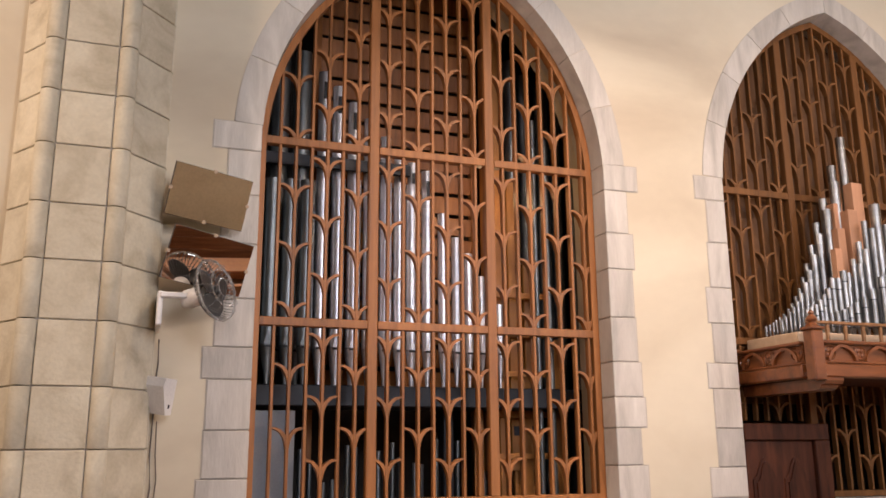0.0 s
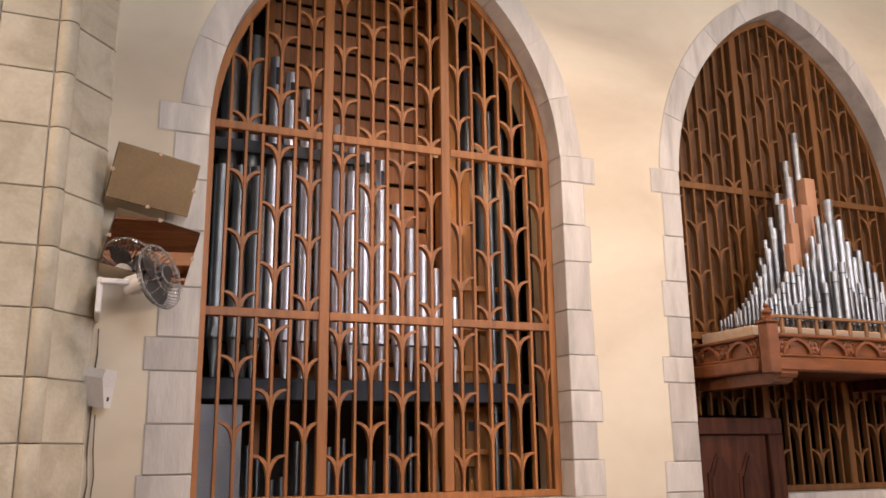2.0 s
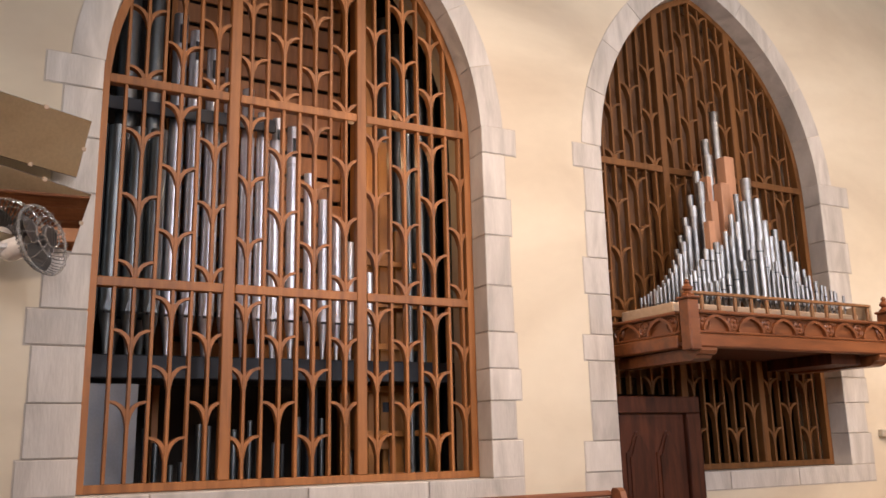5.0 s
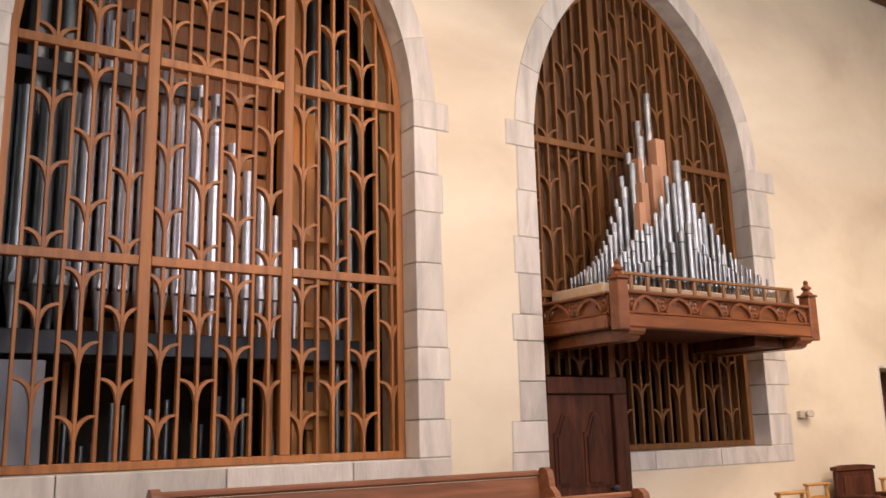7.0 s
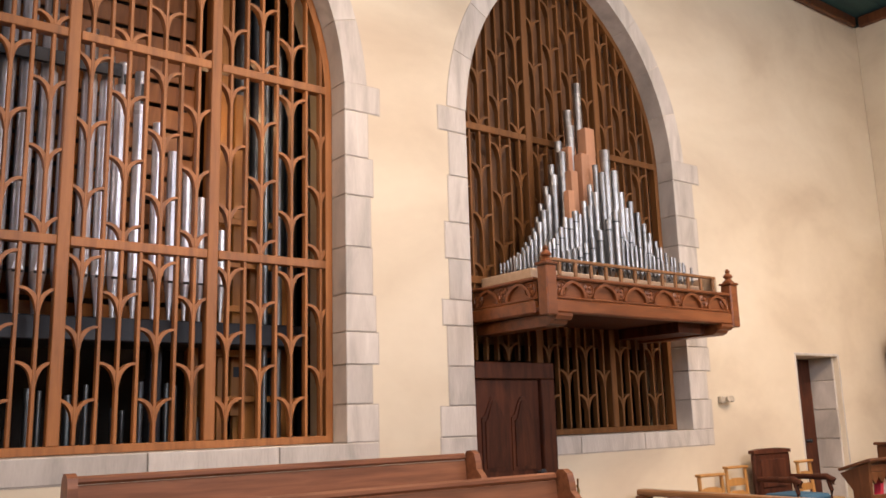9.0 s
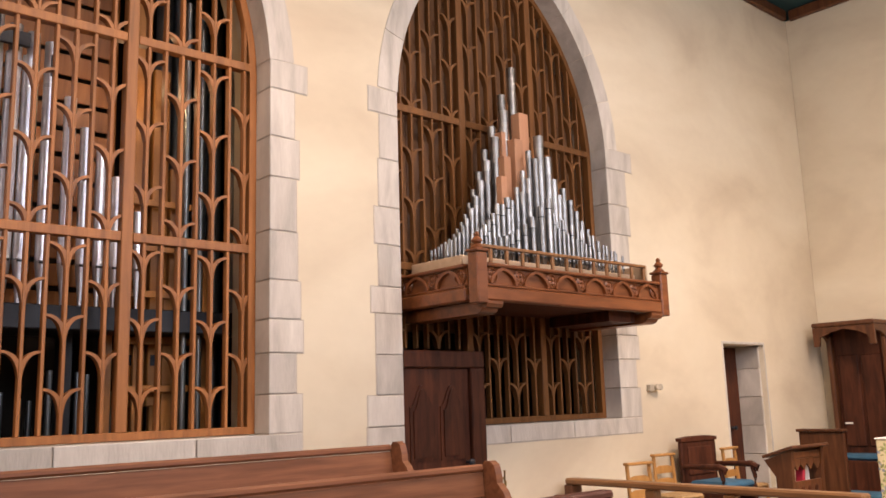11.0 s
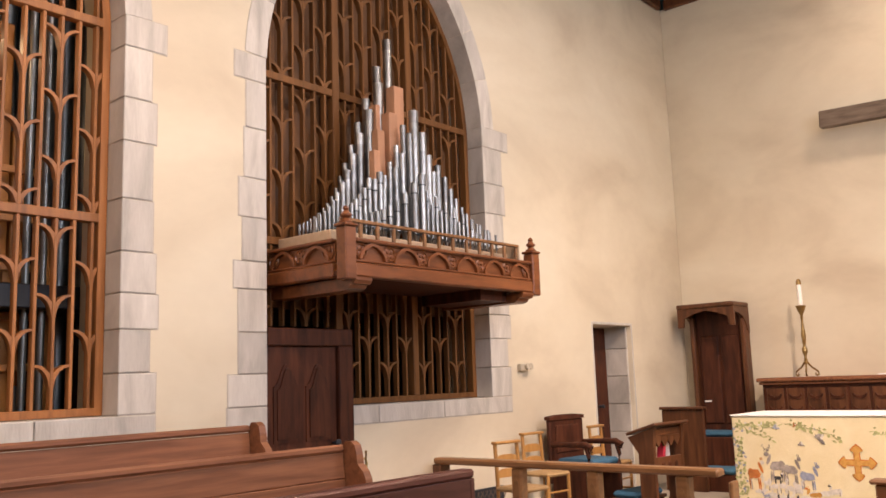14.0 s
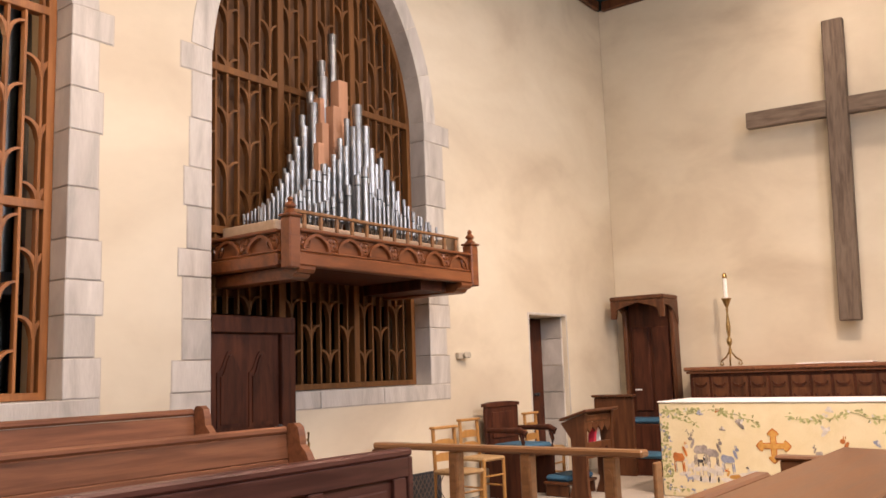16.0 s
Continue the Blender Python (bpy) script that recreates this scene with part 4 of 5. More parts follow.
for k in range(3):
    blade = Shape()
    v = []
    for j in range(7):
        u = j / 6
        r = 0.03 + 0.145 * u
        w = 0.022 + 0.058 * math.sin(math.pi * min(1, 0.25 + 0.7 * u))
        v += [(r, -w, 0.012), (r, w, 0.045), (r, -w, 0.015), (r, w, 0.048)]
    f = []
    for j in range(6):
        b = 4 * j
        f += [(b, b + 1, b + 5, b + 4), (b + 2, b + 6, b + 7, b + 3), (b, b + 4, b + 6, b + 2), (b + 1, b + 3, b + 7, b + 5)]
    blade.add(v, f + [(0, 2, 3, 1), (24, 25, 27, 26)], face @ pose(0, 0, 0, 0, 0, 120 * k + 20))
    part("blade", blade, SMOKE, fan)
box = thing("wall_box", "white wedge-shaped plastic wall box", "wall box", m=pose(-3.745, -0.075, 1.985, 0, 9, -38))
part("case", Shape().prism([(0, -0.115), (-0.06, -0.12), (-0.13, 0.06), (-0.12, 0.115), (0, 0.115)], 0.17, pose(0.09, 0, 0, 0, 0, 90)), WHITEP, box)
part("keyhole", Shape().box(0.0915, 0.094, -0.05, -0.035, -0.075, -0.05), BLACK, box)
cab = Shape().tube([(-3.79, -0.02, 2.36), (-3.785, -0.015, 2.2), (-3.80, -0.012, 2.0), (-3.795, -0.012, 1.85), (-3.80, -0.012, 1.6), (-3.785, -0.014, 1.4), (-3.81, -0.012, 1.2), (-3.79, -0.012, 0.9), (-3.79, -0.012, 0.02)], 0.005)
tagged(part("cable", cab, CABLE), "thin dark cable hanging down the wall", "cable")
tagged(part("cable", Shape().tube([(-3.77, -0.02, 1.82), (-3.765, -0.015, 1.6), (-3.75, -0.015, 1.45), (-3.765, -0.015, 1.25), (-3.76, -0.015, 0.02)], 0.004), CABLE), "thin dark cable hanging from the white box", "cable")
sw = thing("wall_switch", "small white switch with a short lever on the wall", "switch", m=pose(-3.775, -0.002, 2.02))
part("plate", Shape().box(-0.02, 0.02, -0.02, 0, -0.05, 0.05, 0.004), WHITEP, sw)
part("lever", Shape().box(-0.005, 0.03, -0.03, -0.02, -0.005, 0.005, 0.002), WHITEP, sw)


# ---- choir stalls ----
def end_panel(h, depth):
    """The shaped end of a stall, in y, z: a knobbed top falling in a curve to the arm."""
    pts = [(0.05, 0.0), (0.05, h * 0.72), (0.055, h - 0.06), (0.045, h - 0.01), (0.02, h + 0.02), (-0.02, h + 0.022), (-0.055, h - 0.0), (-0.07, h - 0.05), (-0.075, h - 0.10)]
    pts += [(-0.085 - 0.05 * t - (0.03 * math.sin(math.pi * t)), h - 0.10 - 0.16 * t) for t in (0.25, 0.5, 0.75, 1.0)]
    pts += [(-0.16, h - 0.30), (-0.2, h - 0.33), (-depth, h - 0.36), (-depth, 0.0)]
    return pts


def stall(y, base, h, x0, x1, label):
    t = thing("choir_stall", label, "choir stall", "choir stalls below the organ", pose(0, y, base))
    lean = pose(0, 0, 0.40, -5, 0, 0)
    part("upper_board", Shape().box(x0, x1, -0.012, 0.014, h - 0.58, h - 0.44, 0.004), PEW, t, m=lean)
    part("lower_board", Shape().box(x0, x1, -0.012, 0.014, h - 0.78, h - 0.584, 0.004), PEW, t, m=lean)
    part("bottom_board", Shape().box(x0, x1, -0.012, 0.014, 0.02, h - 0.784, 0.004), PEW, t, m=lean)
    part("top_rail", Shape().box(x0, x1, -0.026, 0.032, h - 0.437, h - 0.395, 0.012), PEW, t, m=lean)
    part("seat", Shape().box(x0, x1, -0.42, 0.03, 0.40, 0.435, 0.01), PEW, t)
    part("seat_front", Shape().box(x0, x1, -0.38, -0.355, 0.05, 0.398, 0.004), PEW, t)
    for x in (x0 - 0.052, x1 + 0.002):
        part("end_panel", Shape().prism(end_panel(h, 0.43), 0.05, pose(x + 0.05, 0, 0, 0, 0, 90)), PEW, t)
    return t


PX0, PX1 = -2.38, 0.14
tagged(part("platform_back", Shape().box(-2.7, 0.4, -1.30, -0.01, 0.0, 0.2, 0.01), MID), "dark timber platform under the back choir stall", "platform", kind="structure")
tagged(part("platform_front", Shape().box(-2.7, 0.4, -2.1, -1.304, 0.0, 0.1, 0.01), MID), "low timber platform under the choir stall", "platform", kind="structure")
stall(-0.80, 0.2, 0.945, PX0, PX1, "polished brown oak choir stall by the organ grille")
sb = stall(-1.66, 0.1, 0.945, PX0, PX1, "polished brown oak choir stall with a brass hook on its end")
part("hook", Shape().tube([(0.205, -0.05, 0.86), (0.225, -0.05, 0.87), (0.235, -0.055, 0.84), (0.22, -0.06, 0.80), (0.225, -0.06, 0.91)], 0.007), BRASS, sb, "small brass hook")
desk = thing("choir_desk", "polished oak choir desk with a panelled front", "choir desk", "choir desks", pose(0, -2.5, 0))
part("front_board", Shape().box(PX0, 0.16, 0.0, 0.03, 0.02, 0.90, 0.004), REDOAK, desk)
part("cap", Shape().box(PX0, 0.19, -0.03, 0.055, 0.902, 0.945, 0.012), REDOAK, desk)
part("book_board", Shape().box(PX0, 0.15, 0.06, 0.34, 0.82, 0.845, 0.006), REDOAK, desk)
part("base_rail", Shape().box(PX0, 0.16, -0.025, -0.002, 0.02, 0.14, 0.005), REDOAK, desk)
part("top_rail", Shape().box(PX0, 0.16, -0.025, -0.002, 0.80, 0.90, 0.005), REDOAK, desk)
for k in range(5):
    x = PX0 + k * 0.605
    part("stile", Shape().box(x, x + 0.1, -0.024, -0.002, 0.145, 0.798, 0.005), REDOAK, desk)
    if k < 4:
        part("panel", Shape().box(x + 0.14, x + 0.565, -0.018, -0.002, 0.19, 0.75, 0.016), REDOAK, desk)
part("end_panel", Shape().box(0.162, 0.2, -0.02, 0.36, 0.0, 0.90, 0.006), REDOAK, desk)
# the desk on the other side
near = thing("choir_desk", "polished oak choir desk with a broad sloping top", "choir desk", "choir desks", pose(0, 0, 0))
part("book_board", Shape().box(-1.1, 1.38, -0.24, 0.21, -0.014, 0.014, 0.006), LITDESK, near, m=pose(0, -4.585, 0.868, 2, 0, 0))
part("front_board", Shape().box(-1.1, 0.84, -4.13, -4.10, 0.02, 0.78, 0.004), LITDESK, near)
part("cap", Shape().box(-1.1, 0.87, -4.16, -4.08, 0.782, 0.812, 0.012), LITDESK, near)
part("end_panel", Shape().box(1.36, 1.40, -4.8, -4.06, 0.0, 0.815, 0.008), LITDESK, near)
part("end_cap", Shape().box(1.33, 1.43, -4.36, -4.04, 0.816, 0.84, 0.01), LITDESK, near)
part("end_panel", Shape().box(-1.14, -1.104, -4.8, -4.06, 0.0, 0.815, 0.006), LITDESK, near)
part("book_board_support", Shape().box(-1.1, 1.355, -4.56, -4.52, 0.70, 0.84, 0.004), LITDESK, near)
stall(-5.86, 0.0, 0.945, -2.38, 1.2, "polished brown oak choir stall below the windows")

# ---- communion rail ----
rail = thing("communion_rail", "light oak communion rail on square posts", "rail", m=pose(2.67, 0, 0))
part("top_rail", Shape().box(-0.065, 0.065, -2.72, -0.10, 0.657, 0.712, 0.014), RAILW, rail)
part("end_stop", Shape().box(-0.07, 0.07, -0.19, -0.095, 0.56, 0.655, 0.008), MID, rail)
for y in (-0.99, -1.705, -2.44):
    post = part("post", Shape().box(-0.05, 0.05, y - 0.05, y + 0.05, 0.0, 0.655, 0.012), RAILW, rail)
    part("carved_panel", Shape().prism([(-0.028, 0.05), (0.028, 0.05), (0.028, 0.5), (0.016, 0.55), (0, 0.57), (-0.016, 0.55), (-0.028, 0.5)], 0.006, pose(-0.055, y, 0, 0, 0, -90)), RAILW, post)
kn = thing("kneeler_frame", "light oak end frame of the communion kneeler", "kneeler", m=pose(2.88, -2.68, 0))
part("board", Shape().box(-0.02, 0.1, -0.03, 0.0, 0.0, 0.60, 0.008), RAILW, kn)
grate = thing("floor_grate", "black lattice heating grate against the wall", "grate", m=pose(0, 0, 0))
part("backing", Shape().box(2.76, 3.72, -0.03, -0.004, 0.0, 0.35, 0.004), BLACK, grate)
for k in range(14):
    part("lattice_bar", Shape().box(-0.004, 0.004, -0.006, 0.0, -0.19, 0.19), CABLE, grate, m=pose(2.82 + k * 0.065, -0.031, 0.18, 0, 38, 0))
    part("lattice_bar", Shape().box(-0.004, 0.004, -0.006, 0.0, -0.19, 0.19), CABLE, grate, m=pose(2.82 + k * 0.065, -0.034, 0.18, 0, -38, 0))


# ---- chairs ----
def ladder_chair():
    c = thing("ladderback_chair", "honey-coloured ladder-back chair with a rush seat", "chair", "ladder-back chairs by the wall", pose(0, 0, 0))
    for x in (-0.14, 0.14):
        part("back_post", Shape().tube([(x, 0.19, 0.0), (x, 0.18, 0.44), (x * 0.96, 0.205, 0.815)], 0.018, 8), CHAIRW, c, smooth=True)
        part("front_leg", Shape().tube([(x * 1.1, -0.12, 0.0), (x * 1.1, -0.12, 0.45)], 0.018, 8), CHAIRW, c, smooth=True)
        part("side_stretcher", Shape().tube([(x * 1.06, -0.11, 0.17), (x, 0.185, 0.17)], 0.010, 6), CHAIRW, c, smooth=True)
    for z in (0.53, 0.65):
        part("slat", Shape().prism([(-0.132, 0), (0.132, 0), (0.125, 0.055), (0.06, 0.075), (-0.06, 0.075), (-0.125, 0.055)], 0.012, pose(0, 0.185 + (z - 0.5) * 0.06, z)), CHAIRW, c)
    part("top_ledge", Shape().box(-0.158, 0.158, 0.165, 0.235, 0.815, 0.84, 0.008), CHAIRW, c)
    part("front_stretcher", Shape().tube([(-0.15, -0.12, 0.28), (0.15, -0.12, 0.28)], 0.010, 6), CHAIRW, c, smooth=True)
    part("seat", Shape().box(-0.168, 0.168, -0.14, 0.19, 0.425, 0.465, 0.016), RUSH, c)
    return c


first = ladder_chair()
first.matrix_basis = pose(2.97, -0.82, 0, 0, 0, -8)
for row in ((4.02, -0.36, 0, 0, 0, -6), (5.22, -0.40, 0, 0, 0, 4)):
    copy_thing(first, pose(*row))
arm = thing("armchair", "dark oak armchair with a blue seat cushion", "armchair", m=pose(4.62, -0.42, 0, 0, 0, -4))
part("backrest", Shape().box(-0.29, 0.29, 0.22, 0.27, 0.30, 0.935, 0.01), DARK, arm)
part("crest", Shape().prism([(-0.3, 0), (0.3, 0), (0.3, 0.035), (0.15, 0.05), (-0.15, 0.05), (-0.3, 0.035)], 0.07, pose(0, 0.21, 0.936)), DARK, arm)
part("back_panel", Shape().box(-0.2, 0.2, 0.205, 0.219, 0.60, 0.88, 0.012), DARK, arm)
for x in (-0.29, 0.25):
    part("side", Shape().box(x, x + 0.04, -0.24, 0.218, 0.0, 0.475, 0.006), DARK, arm)
    part("arm_post", Shape().tube([(x + 0.02, -0.22, 0.476), (x + 0.02, -0.235, 0.57), (x + 0.02, -0.21, 0.67)], [0.028, 0.02, 0.026], 10), DARK, arm, smooth=True)
    part("arm", Shape().tube([(x + 0.02, 0.218, 0.69), (x + 0.02, 0.0, 0.695), (x + 0.02, -0.2, 0.70), (x + 0.02, -0.27, 0.67), (x + 0.02, -0.26, 0.63)], [0.026, 0.028, 0.034, 0.03, 0.02], 10), DARK, arm, smooth=True)
part("seat", Shape().box(-0.248, 0.248, -0.24, 0.218, 0.42, 0.478, 0.006), DARK, arm)
part("cushion", Shape().box(-0.235, 0.235, -0.255, 0.2, 0.48, 0.55, 0.025), BLUE, arm, "blue fabric cushion")

# ---- prayer desk ----
pd = thing("prayer_desk", "dark carved oak prayer desk with a scalloped opening", "prayer desk", m=pose(4.93, -1.12, 0, 0, 0, 176))
side = [(-0.10, 0), (0.14, 0), (0.10, 0.10), (0.085, 0.14), (0.085, 0.60), (0.20, 0.755), (-0.10, 0.86), (-0.085, 0.62), (-0.085, 0.14)]
for x in (-0.29, 0.24):
    part("side", Shape().prism([(-a, b) for a, b in side], 0.05, pose(x + 0.05, 0, 0, 0, 0, 90)), MID, pd)
part("book_rest", Shape().box(-0.33, 0.33, -0.20, 0.15, 0, 0.028, 0.006), MID, pd, m=pose(0, 0, 0.832, 17, 0, 0))
part("top_rail", Shape().box(-0.238, 0.238, 0.06, 0.085, 0.77, 0.835, 0.004), MID, pd)
for k in range(4):
    x = -0.238 + k * 0.119
    part("cusp", Shape().prism([(x + 0.002, 0), (x + 0.117, 0), (x + 0.117, -0.05), (x + 0.06, -0.11), (x + 0.002, -0.05)], 0.02, pose(0, 0.062, 0.768)), MID, pd)
part("shelf", Shape().box(-0.238, 0.238, -0.075, 0.058, 0.49, 0.515, 0.004), MID, pd)
part("rail", Shape().box(-0.238, 0.238, 0.06, 0.085, 0.40, 0.56, 0.004), MID, pd)
for x in (-0.12, 0.0, 0.12):
    part("boss", Shape().lathe([(0.03, 0), (0.028, 0.008), (0.0, 0.014)], 12, pose(x, 0.086, 0.48, -90, 0, 0)), DARK, pd, smooth=True)
part("foot", Shape().box(-0.29, 0.29, -0.45, -0.145, 0.12, 0.15, 0.006), MID, pd)
for x in (-0.27, 0.23):
    part("foot_block", Shape().box(x, x + 0.04, -0.44, -0.16, 0.0, 0.118, 0.006), MID, pd)
part("cushion", Shape().box(-0.26, 0.26, -0.45, -0.16, 0.152, 0.215, 0.026), BLUE, pd, "blue kneeling cushion")
bk = tagged(part("service_book", Shape().box(-0.13, -0.08, -0.04, 0.04, 0.0, 0.17, 0.01), REDB, m=pose(5.0, -1.13, 0.517, 0, 10, 0)), "crimson cloth-bound service book on the shelf", "book")
tagged(part("paper_sheet", Shape().box(0.0, 0.16, 0.0, 0.012, 0.0, 0.2, 0.003), PAPER, m=pose(4.94, -1.13, 0.517, 0, -6, 0)), "white papers standing on the desk shelf", "papers")

# ---- canopied stall and bench against the end wall ----
can = thing("canopied_stall", "tall dark oak stall with a carved canopy", "canopied stall", m=pose(EAST - 0.01, -0.545, 0, 0, 0, -90))
part("back_panel", Shape().box(-0.314, 0.314, -0.1, -0.05, 0.0, 2.195, 0.008), DARK, can)
for x in (-0.375, 0.315):
    part("side_post", Shape().box(x, x + 0.06, -0.18, 0.0, 0.0, 2.1, 0.01), MID, can)
for x0, x1 in ((-0.27, -0.02), (0.02, 0.27)):
    part("panel", Shape().box(x0, x1, -0.125, -0.102, 0.7, 1.85, 0.02), DARK, can)
part("canopy_roof", Shape().box(-0.39, 0.39, -0.52, -0.005, 2.2, 2.26, 0.014), MID, can)
part("canopy_front", Shape().prism([(-0.385, -0.24), (-0.31, -0.24), (-0.295, -0.12), (-0.17, -0.07), (0, -0.03), (0.17, -0.07), (0.295, -0.12), (0.31, -0.24), (0.385, -0.24), (0.385, 0), (-0.385, 0)], 0.04, pose(0, -0.5, 2.198)), MID, can)
for x in (-0.385, 0.345):
    part("canopy_side", Shape().prism([(0.45, 0), (0.0, 0), (0.0, -0.34), (0.06, -0.30), (0.12, -0.19), (0.2, -0.12), (0.32, -0.08), (0.45, -0.07)], 0.04, pose(x + 0.04, -0.01, 2.198, 0, 0, 90) @ Matrix.Scale(-1, 4, (1, 0, 0))), MID, can)
part("seat", Shape().box(-0.314, 0.314, -0.5, -0.1, 0.0, 0.55, 0.01), DARK, can)
part("cushion", Shape().box(-0.3, 0.3, -0.48, -0.11, 0.552, 0.62, 0.026), BLUE, can, "blue fabric cushion")
part("name_plate", Shape().box(-0.26, -0.16, -0.129, -0.126, 0.98, 1.0), PAPER, can)
st = thing("stall_screen", "dark oak desk screen with a blue kneeler behind", "desk", m=pose(6.55, -0.62, 0, 0, 0, -90))
part("panel", Shape().box(-0.28, 0.24, -0.03, 0.03, 0.0, 0.94, 0.008), MID, st)
part("ledge", Shape().box(-0.30, 0.26, -0.06, 0.06, 0.942, 0.975, 0.008), MID, st)
part("seat_front", Shape().box(0.0, 0.56, 0.06, 0.3, 0.0, 0.2, 0.01), DARK, st)
part("kneeler", Shape().box(0.02, 0.55, 0.04, 0.34, 0.202, 0.27, 0.026), BLUE, st, "blue kneeling cushion")

# ---- high altar shelf, candlestick, cross ----
ra = thing("carved_altar_table", "dark carved oak altar table with a lighter top", "altar table", m=pose(0, 0, 0))
part("top", Shape().box(7.46, 8.02, -5.42, -1.16, 1.225, 1.275, 0.012), PEW, ra)
part("under_moulding", Shape().box(7.49, 8.02, -5.40, -1.18, 1.19, 1.223, 0.01), PEW, ra)
part("body", Shape().box(7.54, 8.02, -5.37, -1.21, 0.0, 1.188, 0.006), DARK, ra)
for k in range(17):
    y = -1.36 - k * 0.243
    pan = part("carved_panel", Shape().box(7.528, 7.542, y - 0.105, y + 0.105, 0.80, 1.15, 0.01), MID, ra)
    for j, z in enumerate((0.88, 1.03)):
        path = [(math.cos(a) * 0.075, math.sin(a) * 0.05) for a in [math.pi + math.pi * q / 8 for q in range(9)]]
        part("carved_leaf", Shape().band(path, [0.012 + 0.022 * math.sin(math.pi * q / 8) for q in range(9)], 0.014, pose(7.514, y, z + 0.05, 0, 0, -90)), DARK, pan)
tagged(part("altar_book", Shape().box(7.5, 7.75, -3.4, -2.55, 1.277, 1.293, 0.004), PAPER), "long white altar card lying on the carved table", "altar card")
cs = thing("candlestick", "tall aged brass candlestick on scrolled feet", "candlestick", m=pose(7.66, -1.72, 1.277))
part("stem", Shape().lathe([(0.018, 0.15), (0.022, 0.2), (0.012, 0.24), (0.03, 0.29), (0.034, 0.33), (0.014, 0.37), (0.02, 0.4), (0.03, 0.5), (0.02, 0.58), (0.013, 0.68), (0.018, 0.72), (0.014, 0.74), (0.04, 0.80), (0.05, 0.83), (0.062, 0.86), (0.05, 0.865), (0.0, 0.865)], 16), BRASS, cs, smooth=True)
for k in range(3):
    p = pose(0, 0, 0, 0, 0, 120 * k + 75)
    pts = [tuple(p @ Vector(v)) for v in ((0.0, 0, 0.19), (0.03, 0, 0.16), (0.07, 0, 0.11), (0.11, 0, 0.085), (0.145, 0, 0.06), (0.15, 0, 0.03), (0.13, 0, 0.012), (0.105, 0, 0.03), (0.115, 0, 0.05))]
    part("foot", Shape().tube(pts, 0.011, 8), BRASS, cs, smooth=True)
can2 = part("candle", Shape().lathe([(0.027, 0.866), (0.027, 1.14), (0.022, 1.145), (0.0, 1.145)], 16), WAX, cs, smooth=True)
part("follower", Shape().lathe([(0.03, 1.12), (0.03, 1.165), (0.014, 1.19), (0.0, 1.19)], 14), BRASS, can2, smooth=True)
cr = thing("wooden_cross", "large weathered grey-brown wooden cross hung on the wall", "cross", m=pose(7.83, -3.09, 0, 1.8, 0, 0))
part("upright", Shape().box(-0.06, 0.06, -0.122, 0.122, 1.775, 5.52, 0.012), WEATHER, cr)
for y0, y1 in ((-1.11, -0.123), (0.123, 1.11)):
    part("arm", Shape().box(-0.056, 0.056, y0, y1, 4.295, 4.51, 0.012), WEATHERH, cr)
for z in (2.4, 4.0, 5.1):
    part("fixing", Shape().box(0.061, 0.195, -0.03, 0.03, z, z + 0.06), BLACK, cr)

# ---- free-standing altar with its embroidered frontal ----
al = thing("altar", "altar draped with an embroidered cream frontal and white linen", "altar", m=pose(5.2, 0, 0))
AY0, AY1 = -4.70, -1.757
part("frontal", Shape().box(0.0, 0.86, AY0, AY1, 0.0, 0.932, 0.012), CLOTH, al)
part("linen", Shape().box(-0.008, 0.87, AY0 - 0.008, AY1 + 0.008, 0.934, 0.949, 0.005), LINEN, al)
stitch = random.Random(11)
stitches = []


def patch(name, y, z, w, h, mat, turn=0.0, pts=9):
    """A raised embroidered patch on the frontal, with an uneven outline."""
    o = [(w / 2 * math.cos(2 * math.pi * k / pts) * stitch.uniform(0.8, 1.1), h / 2 * math.sin(2 * math.pi * k / pts) * stitch.uniform(0.8, 1.1)) for k in range(pts)]
    stitches.append(name)
    proud = 0.0024 + 0.000004 * len(stitches)
    part(name, Shape().prism(o, proud + 0.001, pose(-proud, y, z, 0, 0, -90) @ pose(0, 0, 0, 0, turn, 0)), mat, al)


def cross_outline(r, w):
    o = []
    for q in range(4):
        a = q * math.pi / 2
        for u, v in ((w, w), (r * 0.62, w * 0.9), (r * 0.66, r * 0.34), (r * 0.82, r * 0.22), (r, 0), (r * 0.82, -r * 0.22), (r * 0.66, -r * 0.34), (r * 0.62, -w * 0.9)):
            o.append((u * math.cos(-a) - v * math.sin(-a), u * math.sin(-a) + v * math.cos(-a)))
    return o


part("cross_outline", Shape().prism(cross_outline(0.168, 0.03), 0.004, pose(-0.0045, -2.895, 0.524, 0, 0, -90)), RUST, al)
part("gold_cross", Shape().prism(cross_outline(0.155, 0.022), 0.006, pose(-0.0065, -2.895, 0.524, 0, 0, -90)), GOLD, al, "gold embroidered cross")


def vine(y0, z0, y1, z1, sag, n):
    """A thin stitched stem with leaves on both sides."""
    path = [(-(y0 + (y1 - y0) * k / 12), z0 + (z1 - z0) * k / 12 - sag * math.sin(math.pi * k / 12) + 0.012 * math.sin(k * 2.1)) for k in range(13)]
    part("vine_stem", Shape().band(path, 0.006, 0.005, pose(-0.003, 0, 0, 0, 0, -90)), LEAF, al)
    for k in range(n):
        u, v = path[1 + int(stitch.random() * 11)]
        patch("leaf_patch", -u + stitch.uniform(-0.03, 0.03), v + stitch.uniform(-0.035, 0.035), stitch.uniform(0.025, 0.05), stitch.uniform(0.014, 0.028), LEAF if stitch.random() < 0.88 else PALE, stitch.uniform(0, 180), 7)


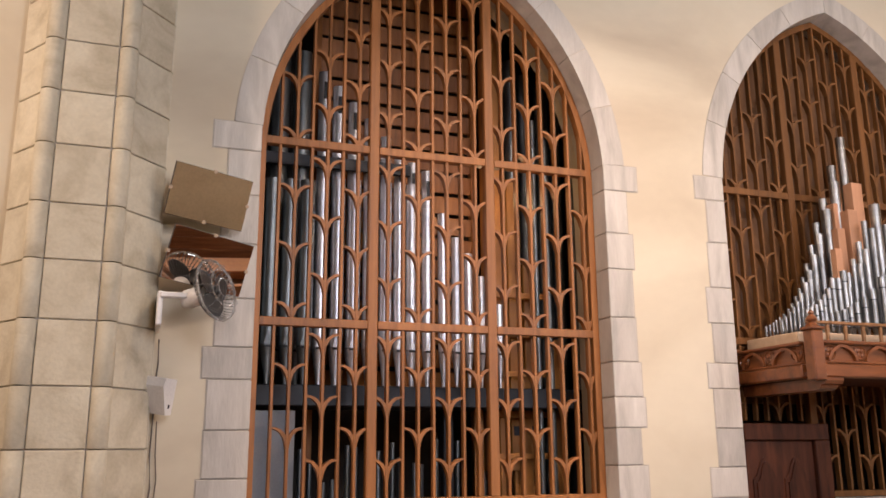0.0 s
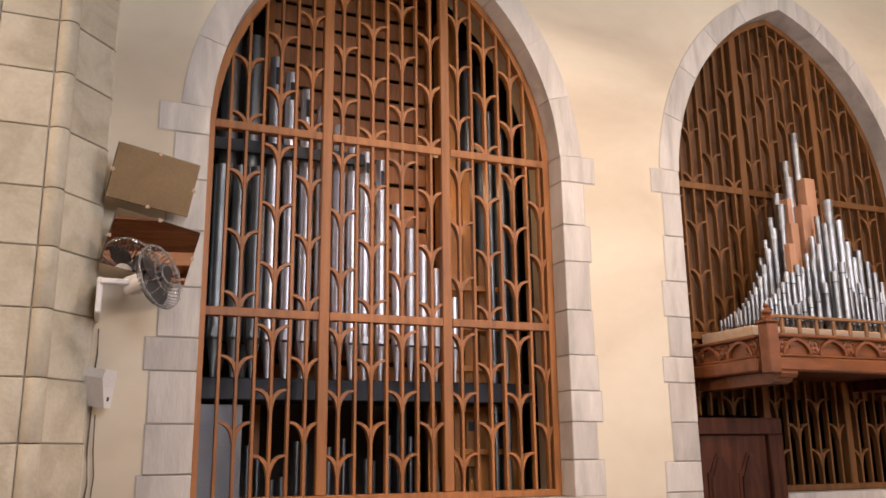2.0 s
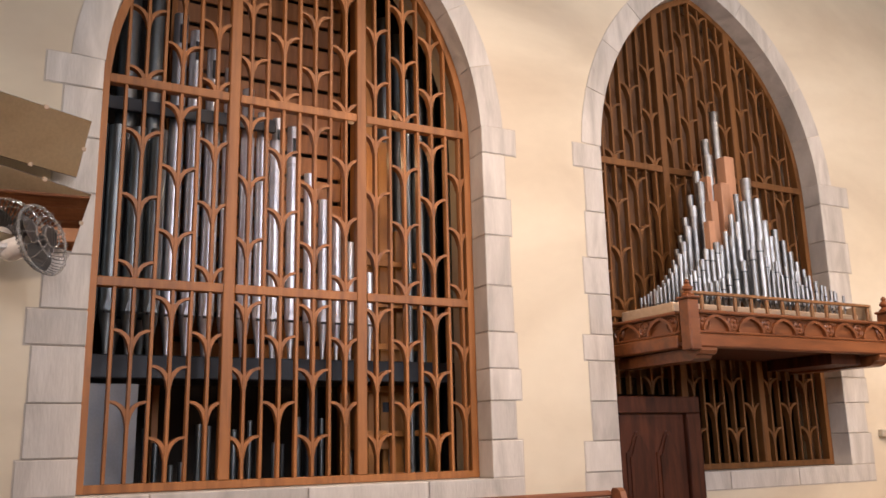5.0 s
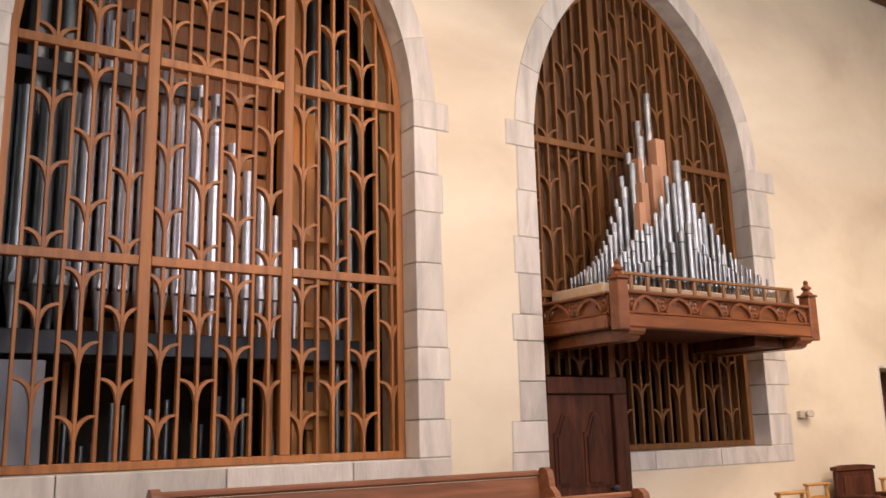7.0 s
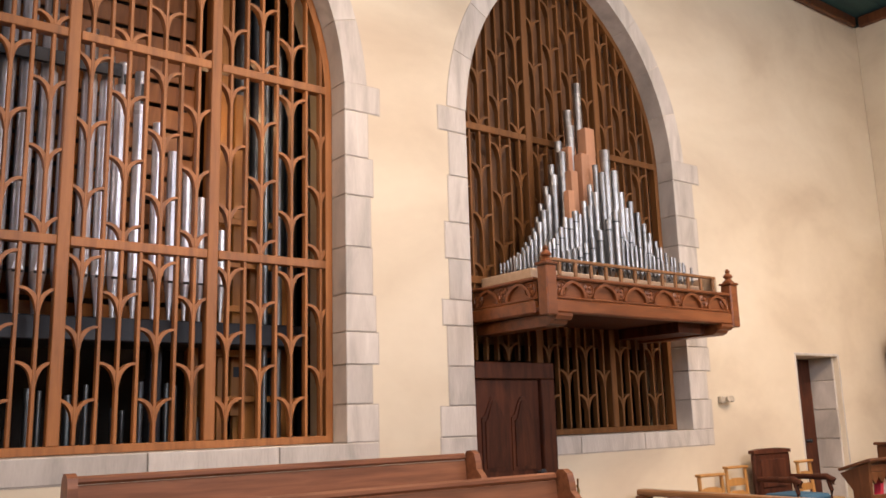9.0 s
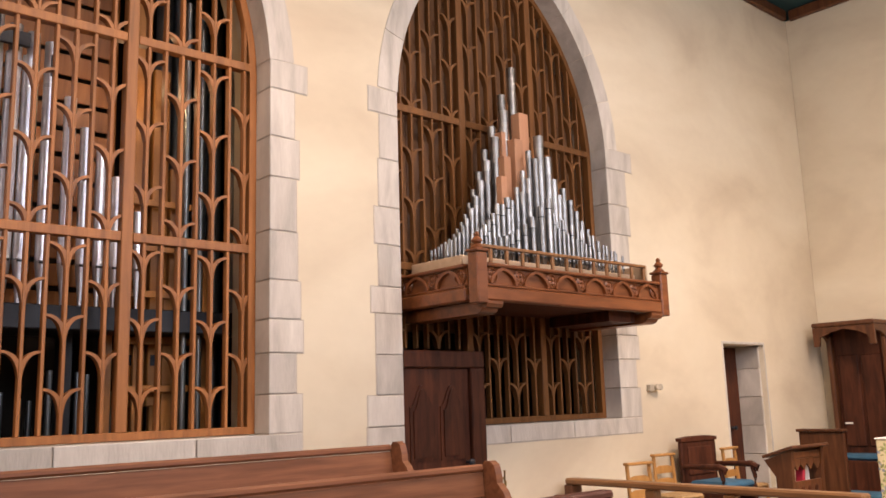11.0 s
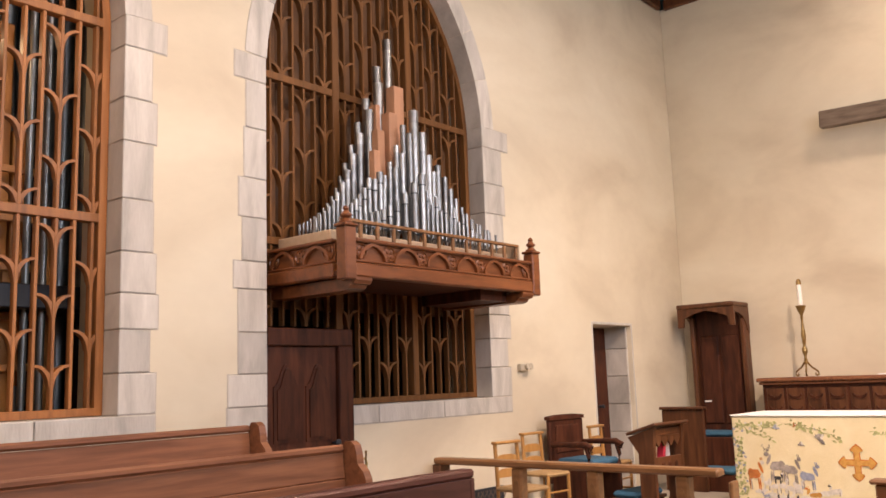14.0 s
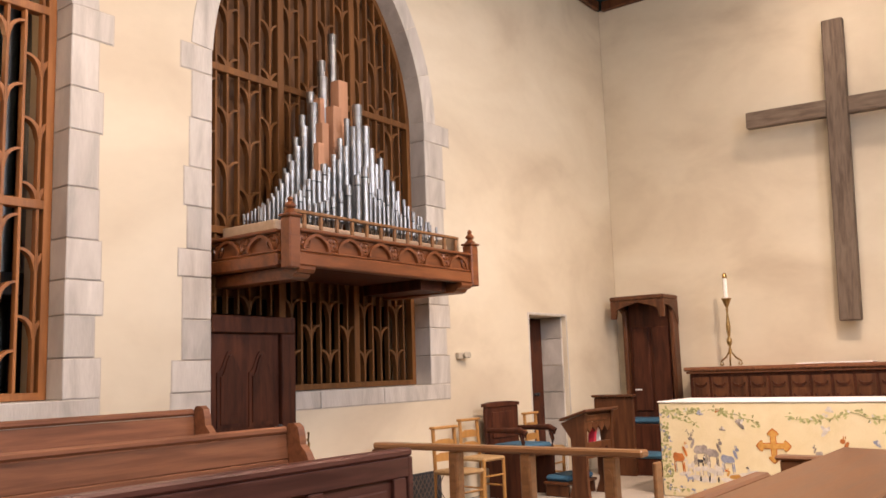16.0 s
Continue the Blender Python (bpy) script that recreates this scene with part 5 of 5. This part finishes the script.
def beast(y, z, long, high, mat, face, head_mat=None, horns=False, lying=False):
    """A stitched animal: body, legs, neck, head and ears; face = 1 looks along y."""
    patch("animal_body", y, z, long * 0.72, high * 0.36, mat, -4 * face, 12)
    patch("animal_body", y - face * long * 0.22, z + high * 0.01, long * 0.34, high * 0.40, mat, 0, 10)
    hy, hz = y + face * long * 0.47, z + high * 0.42
    patch("animal_neck", y + face * long * 0.37, z + high * 0.22, long * 0.17, high * 0.46, mat, 22 * face, 8)
    patch("animal_head", hy, hz, long * 0.24, high * 0.17, head_mat or mat, 18 * face, 8)
    for q in (-0.05, 0.03):
        patch("animal_ear", hy + q * long - face * long * 0.06, hz + high * 0.13, long * 0.05, high * 0.12, mat, 12 * face, 6)
    if not lying:
        for q in (-0.31, -0.22, 0.2, 0.29):
            patch("animal_leg", y + face * q * long, z - high * 0.36, long * 0.075, high * 0.46, mat if q != -0.22 else GREYT, 3 * face, 7)
    if horns:
        for q in (-1, 1):
            for r in range(3):
                patch("antler", hy + q * (0.012 + 0.012 * r), hz + high * (0.16 + 0.07 * r), 0.007, 0.035, GREYT, q * 30 - 40 * (r % 2), 6)


def bird(y, z, size, mat, turn):
    patch("bird_body", y, z, size, size * 0.3, mat, turn, 8)
    patch("bird_wing", y + size * 0.1, z + size * 0.25, size * 0.25, size * 0.6, mat, turn + 20, 7)
    patch("bird_wing", y - size * 0.15, z + size * 0.2, size * 0.2, size * 0.5, PALE, turn - 25, 7)


vine(AY1 - 0.02, 0.86, -2.25, 0.86, 0.02, 46)
vine(-2.28, 0.86, -2.78, 0.72, -0.03, 40)
vine(-3.02, 0.80, -3.62, 0.85, 0.05, 44)
vine(-3.6, 0.84, -4.45, 0.80, 0.07, 60)
vine(-1.86, 0.84, -2.16, 0.74, 0.03, 12)
vine(-3.85, 0.66, -4.3, 0.6, 0.02, 24)
for k in range(95):
    z = 0.06 + 0.8 * stitch.random()
    patch("leaf_patch", AY1 - stitch.uniform(0.012, 0.115), z, stitch.uniform(0.022, 0.045), stitch.uniform(0.014, 0.03), SLATE if k % 5 == 0 else LEAF, stitch.uniform(0, 180), 7)
for k in range(95):
    patch("leaf_patch", AY1 - 0.1 - stitch.random() * 1.6, stitch.uniform(0.02, 0.10), stitch.uniform(0.02, 0.05), stitch.uniform(0.012, 0.03), (LEAF, LEAF, SLATE, PALE)[k % 4], stitch.uniform(0, 180), 7)
for k in range(9):
    patch("meadow_patch", -2.0 - 0.085 * k, stitch.uniform(0.16, 0.26), 0.13, 0.05, PALE, stitch.uniform(-10, 10), 11)
beast(-1.95, 0.39, 0.17, 0.26, RUST, -1, PALE)
beast(-2.17, 0.47, 0.20, 0.26, GREYT, 1, horns=True)
beast(-2.30, 0.44, 0.17, 0.24, GREYT, -1)
beast(-2.45, 0.385, 0.19, 0.22, SLATE, -1)
for y, z in ((-2.06, 0.31), (-2.13, 0.28), (-2.21, 0.29), (-2.28, 0.27), (-2.35, 0.29)):
    beast(y, z, 0.10, 0.13, PALE, 1 if y > -2.2 else -1)
beast(-2.17, 0.36, 0.09, 0.10, BLACKT, -1, PALE)
beast(-2.50, 0.22, 0.16, 0.13, GOLD, 1, RUST, lying=True)
beast(-2.69, 0.27, 0.13, 0.09, PALE, 1, BLACKT)
beast(-2.05, 0.19, 0.09, 0.07, SLATE, 1)
for k in range(5):
    patch("goose_patch", -2.16 - 0.045 * k, 0.185 + 0.012 * (k % 2), 0.02, 0.06, (BLACKT, PALE)[k % 2], 4, 8)
beast(-3.62, 0.47, 0.22, 0.26, RUST, 1)
beast(-3.30, 0.46, 0.09, 0.14, GREYT, 1)
for y, z, size, mat, turn in ((-2.59, 0.725, 0.13, GREYT, 50), (-2.41, 0.67, 0.07, GREYT, 10), (-3.37, 0.66, 0.13, PALE, -50), (-3.80, 0.56, 0.09, SLATE, 40), (-2.37, 0.85, 0.05, RUST, -30),
                              (-2.19, 0.825, 0.08, SLATE, 10), (-3.42, 0.855, 0.09, PALE, 15)):
    bird(y, z, size, mat, turn)

# ---- floor slabs ----
slab = Shape().box(0.004, 0.596, 0.004, 0.596, -0.03, 0.0, 0.003).mesh("paving_slab", FLOORM)
for i in range(9):
    for j in range(7):
        part("paving_slab", slab, FLOORM, floor, m=pose(2.45 + i * 0.6, -4.21 + j * 0.6, 0))
# unseen floor; its brown is set to cut light bounced under the gallery
tagged(part("floor_choir", Shape().box(-10, 2.44, SOUTH + 0.1, -0.02, -0.006, -0.001), MID), "unseen choir floor, coloured brown to weaken bounced light", "floor", kind="structure")
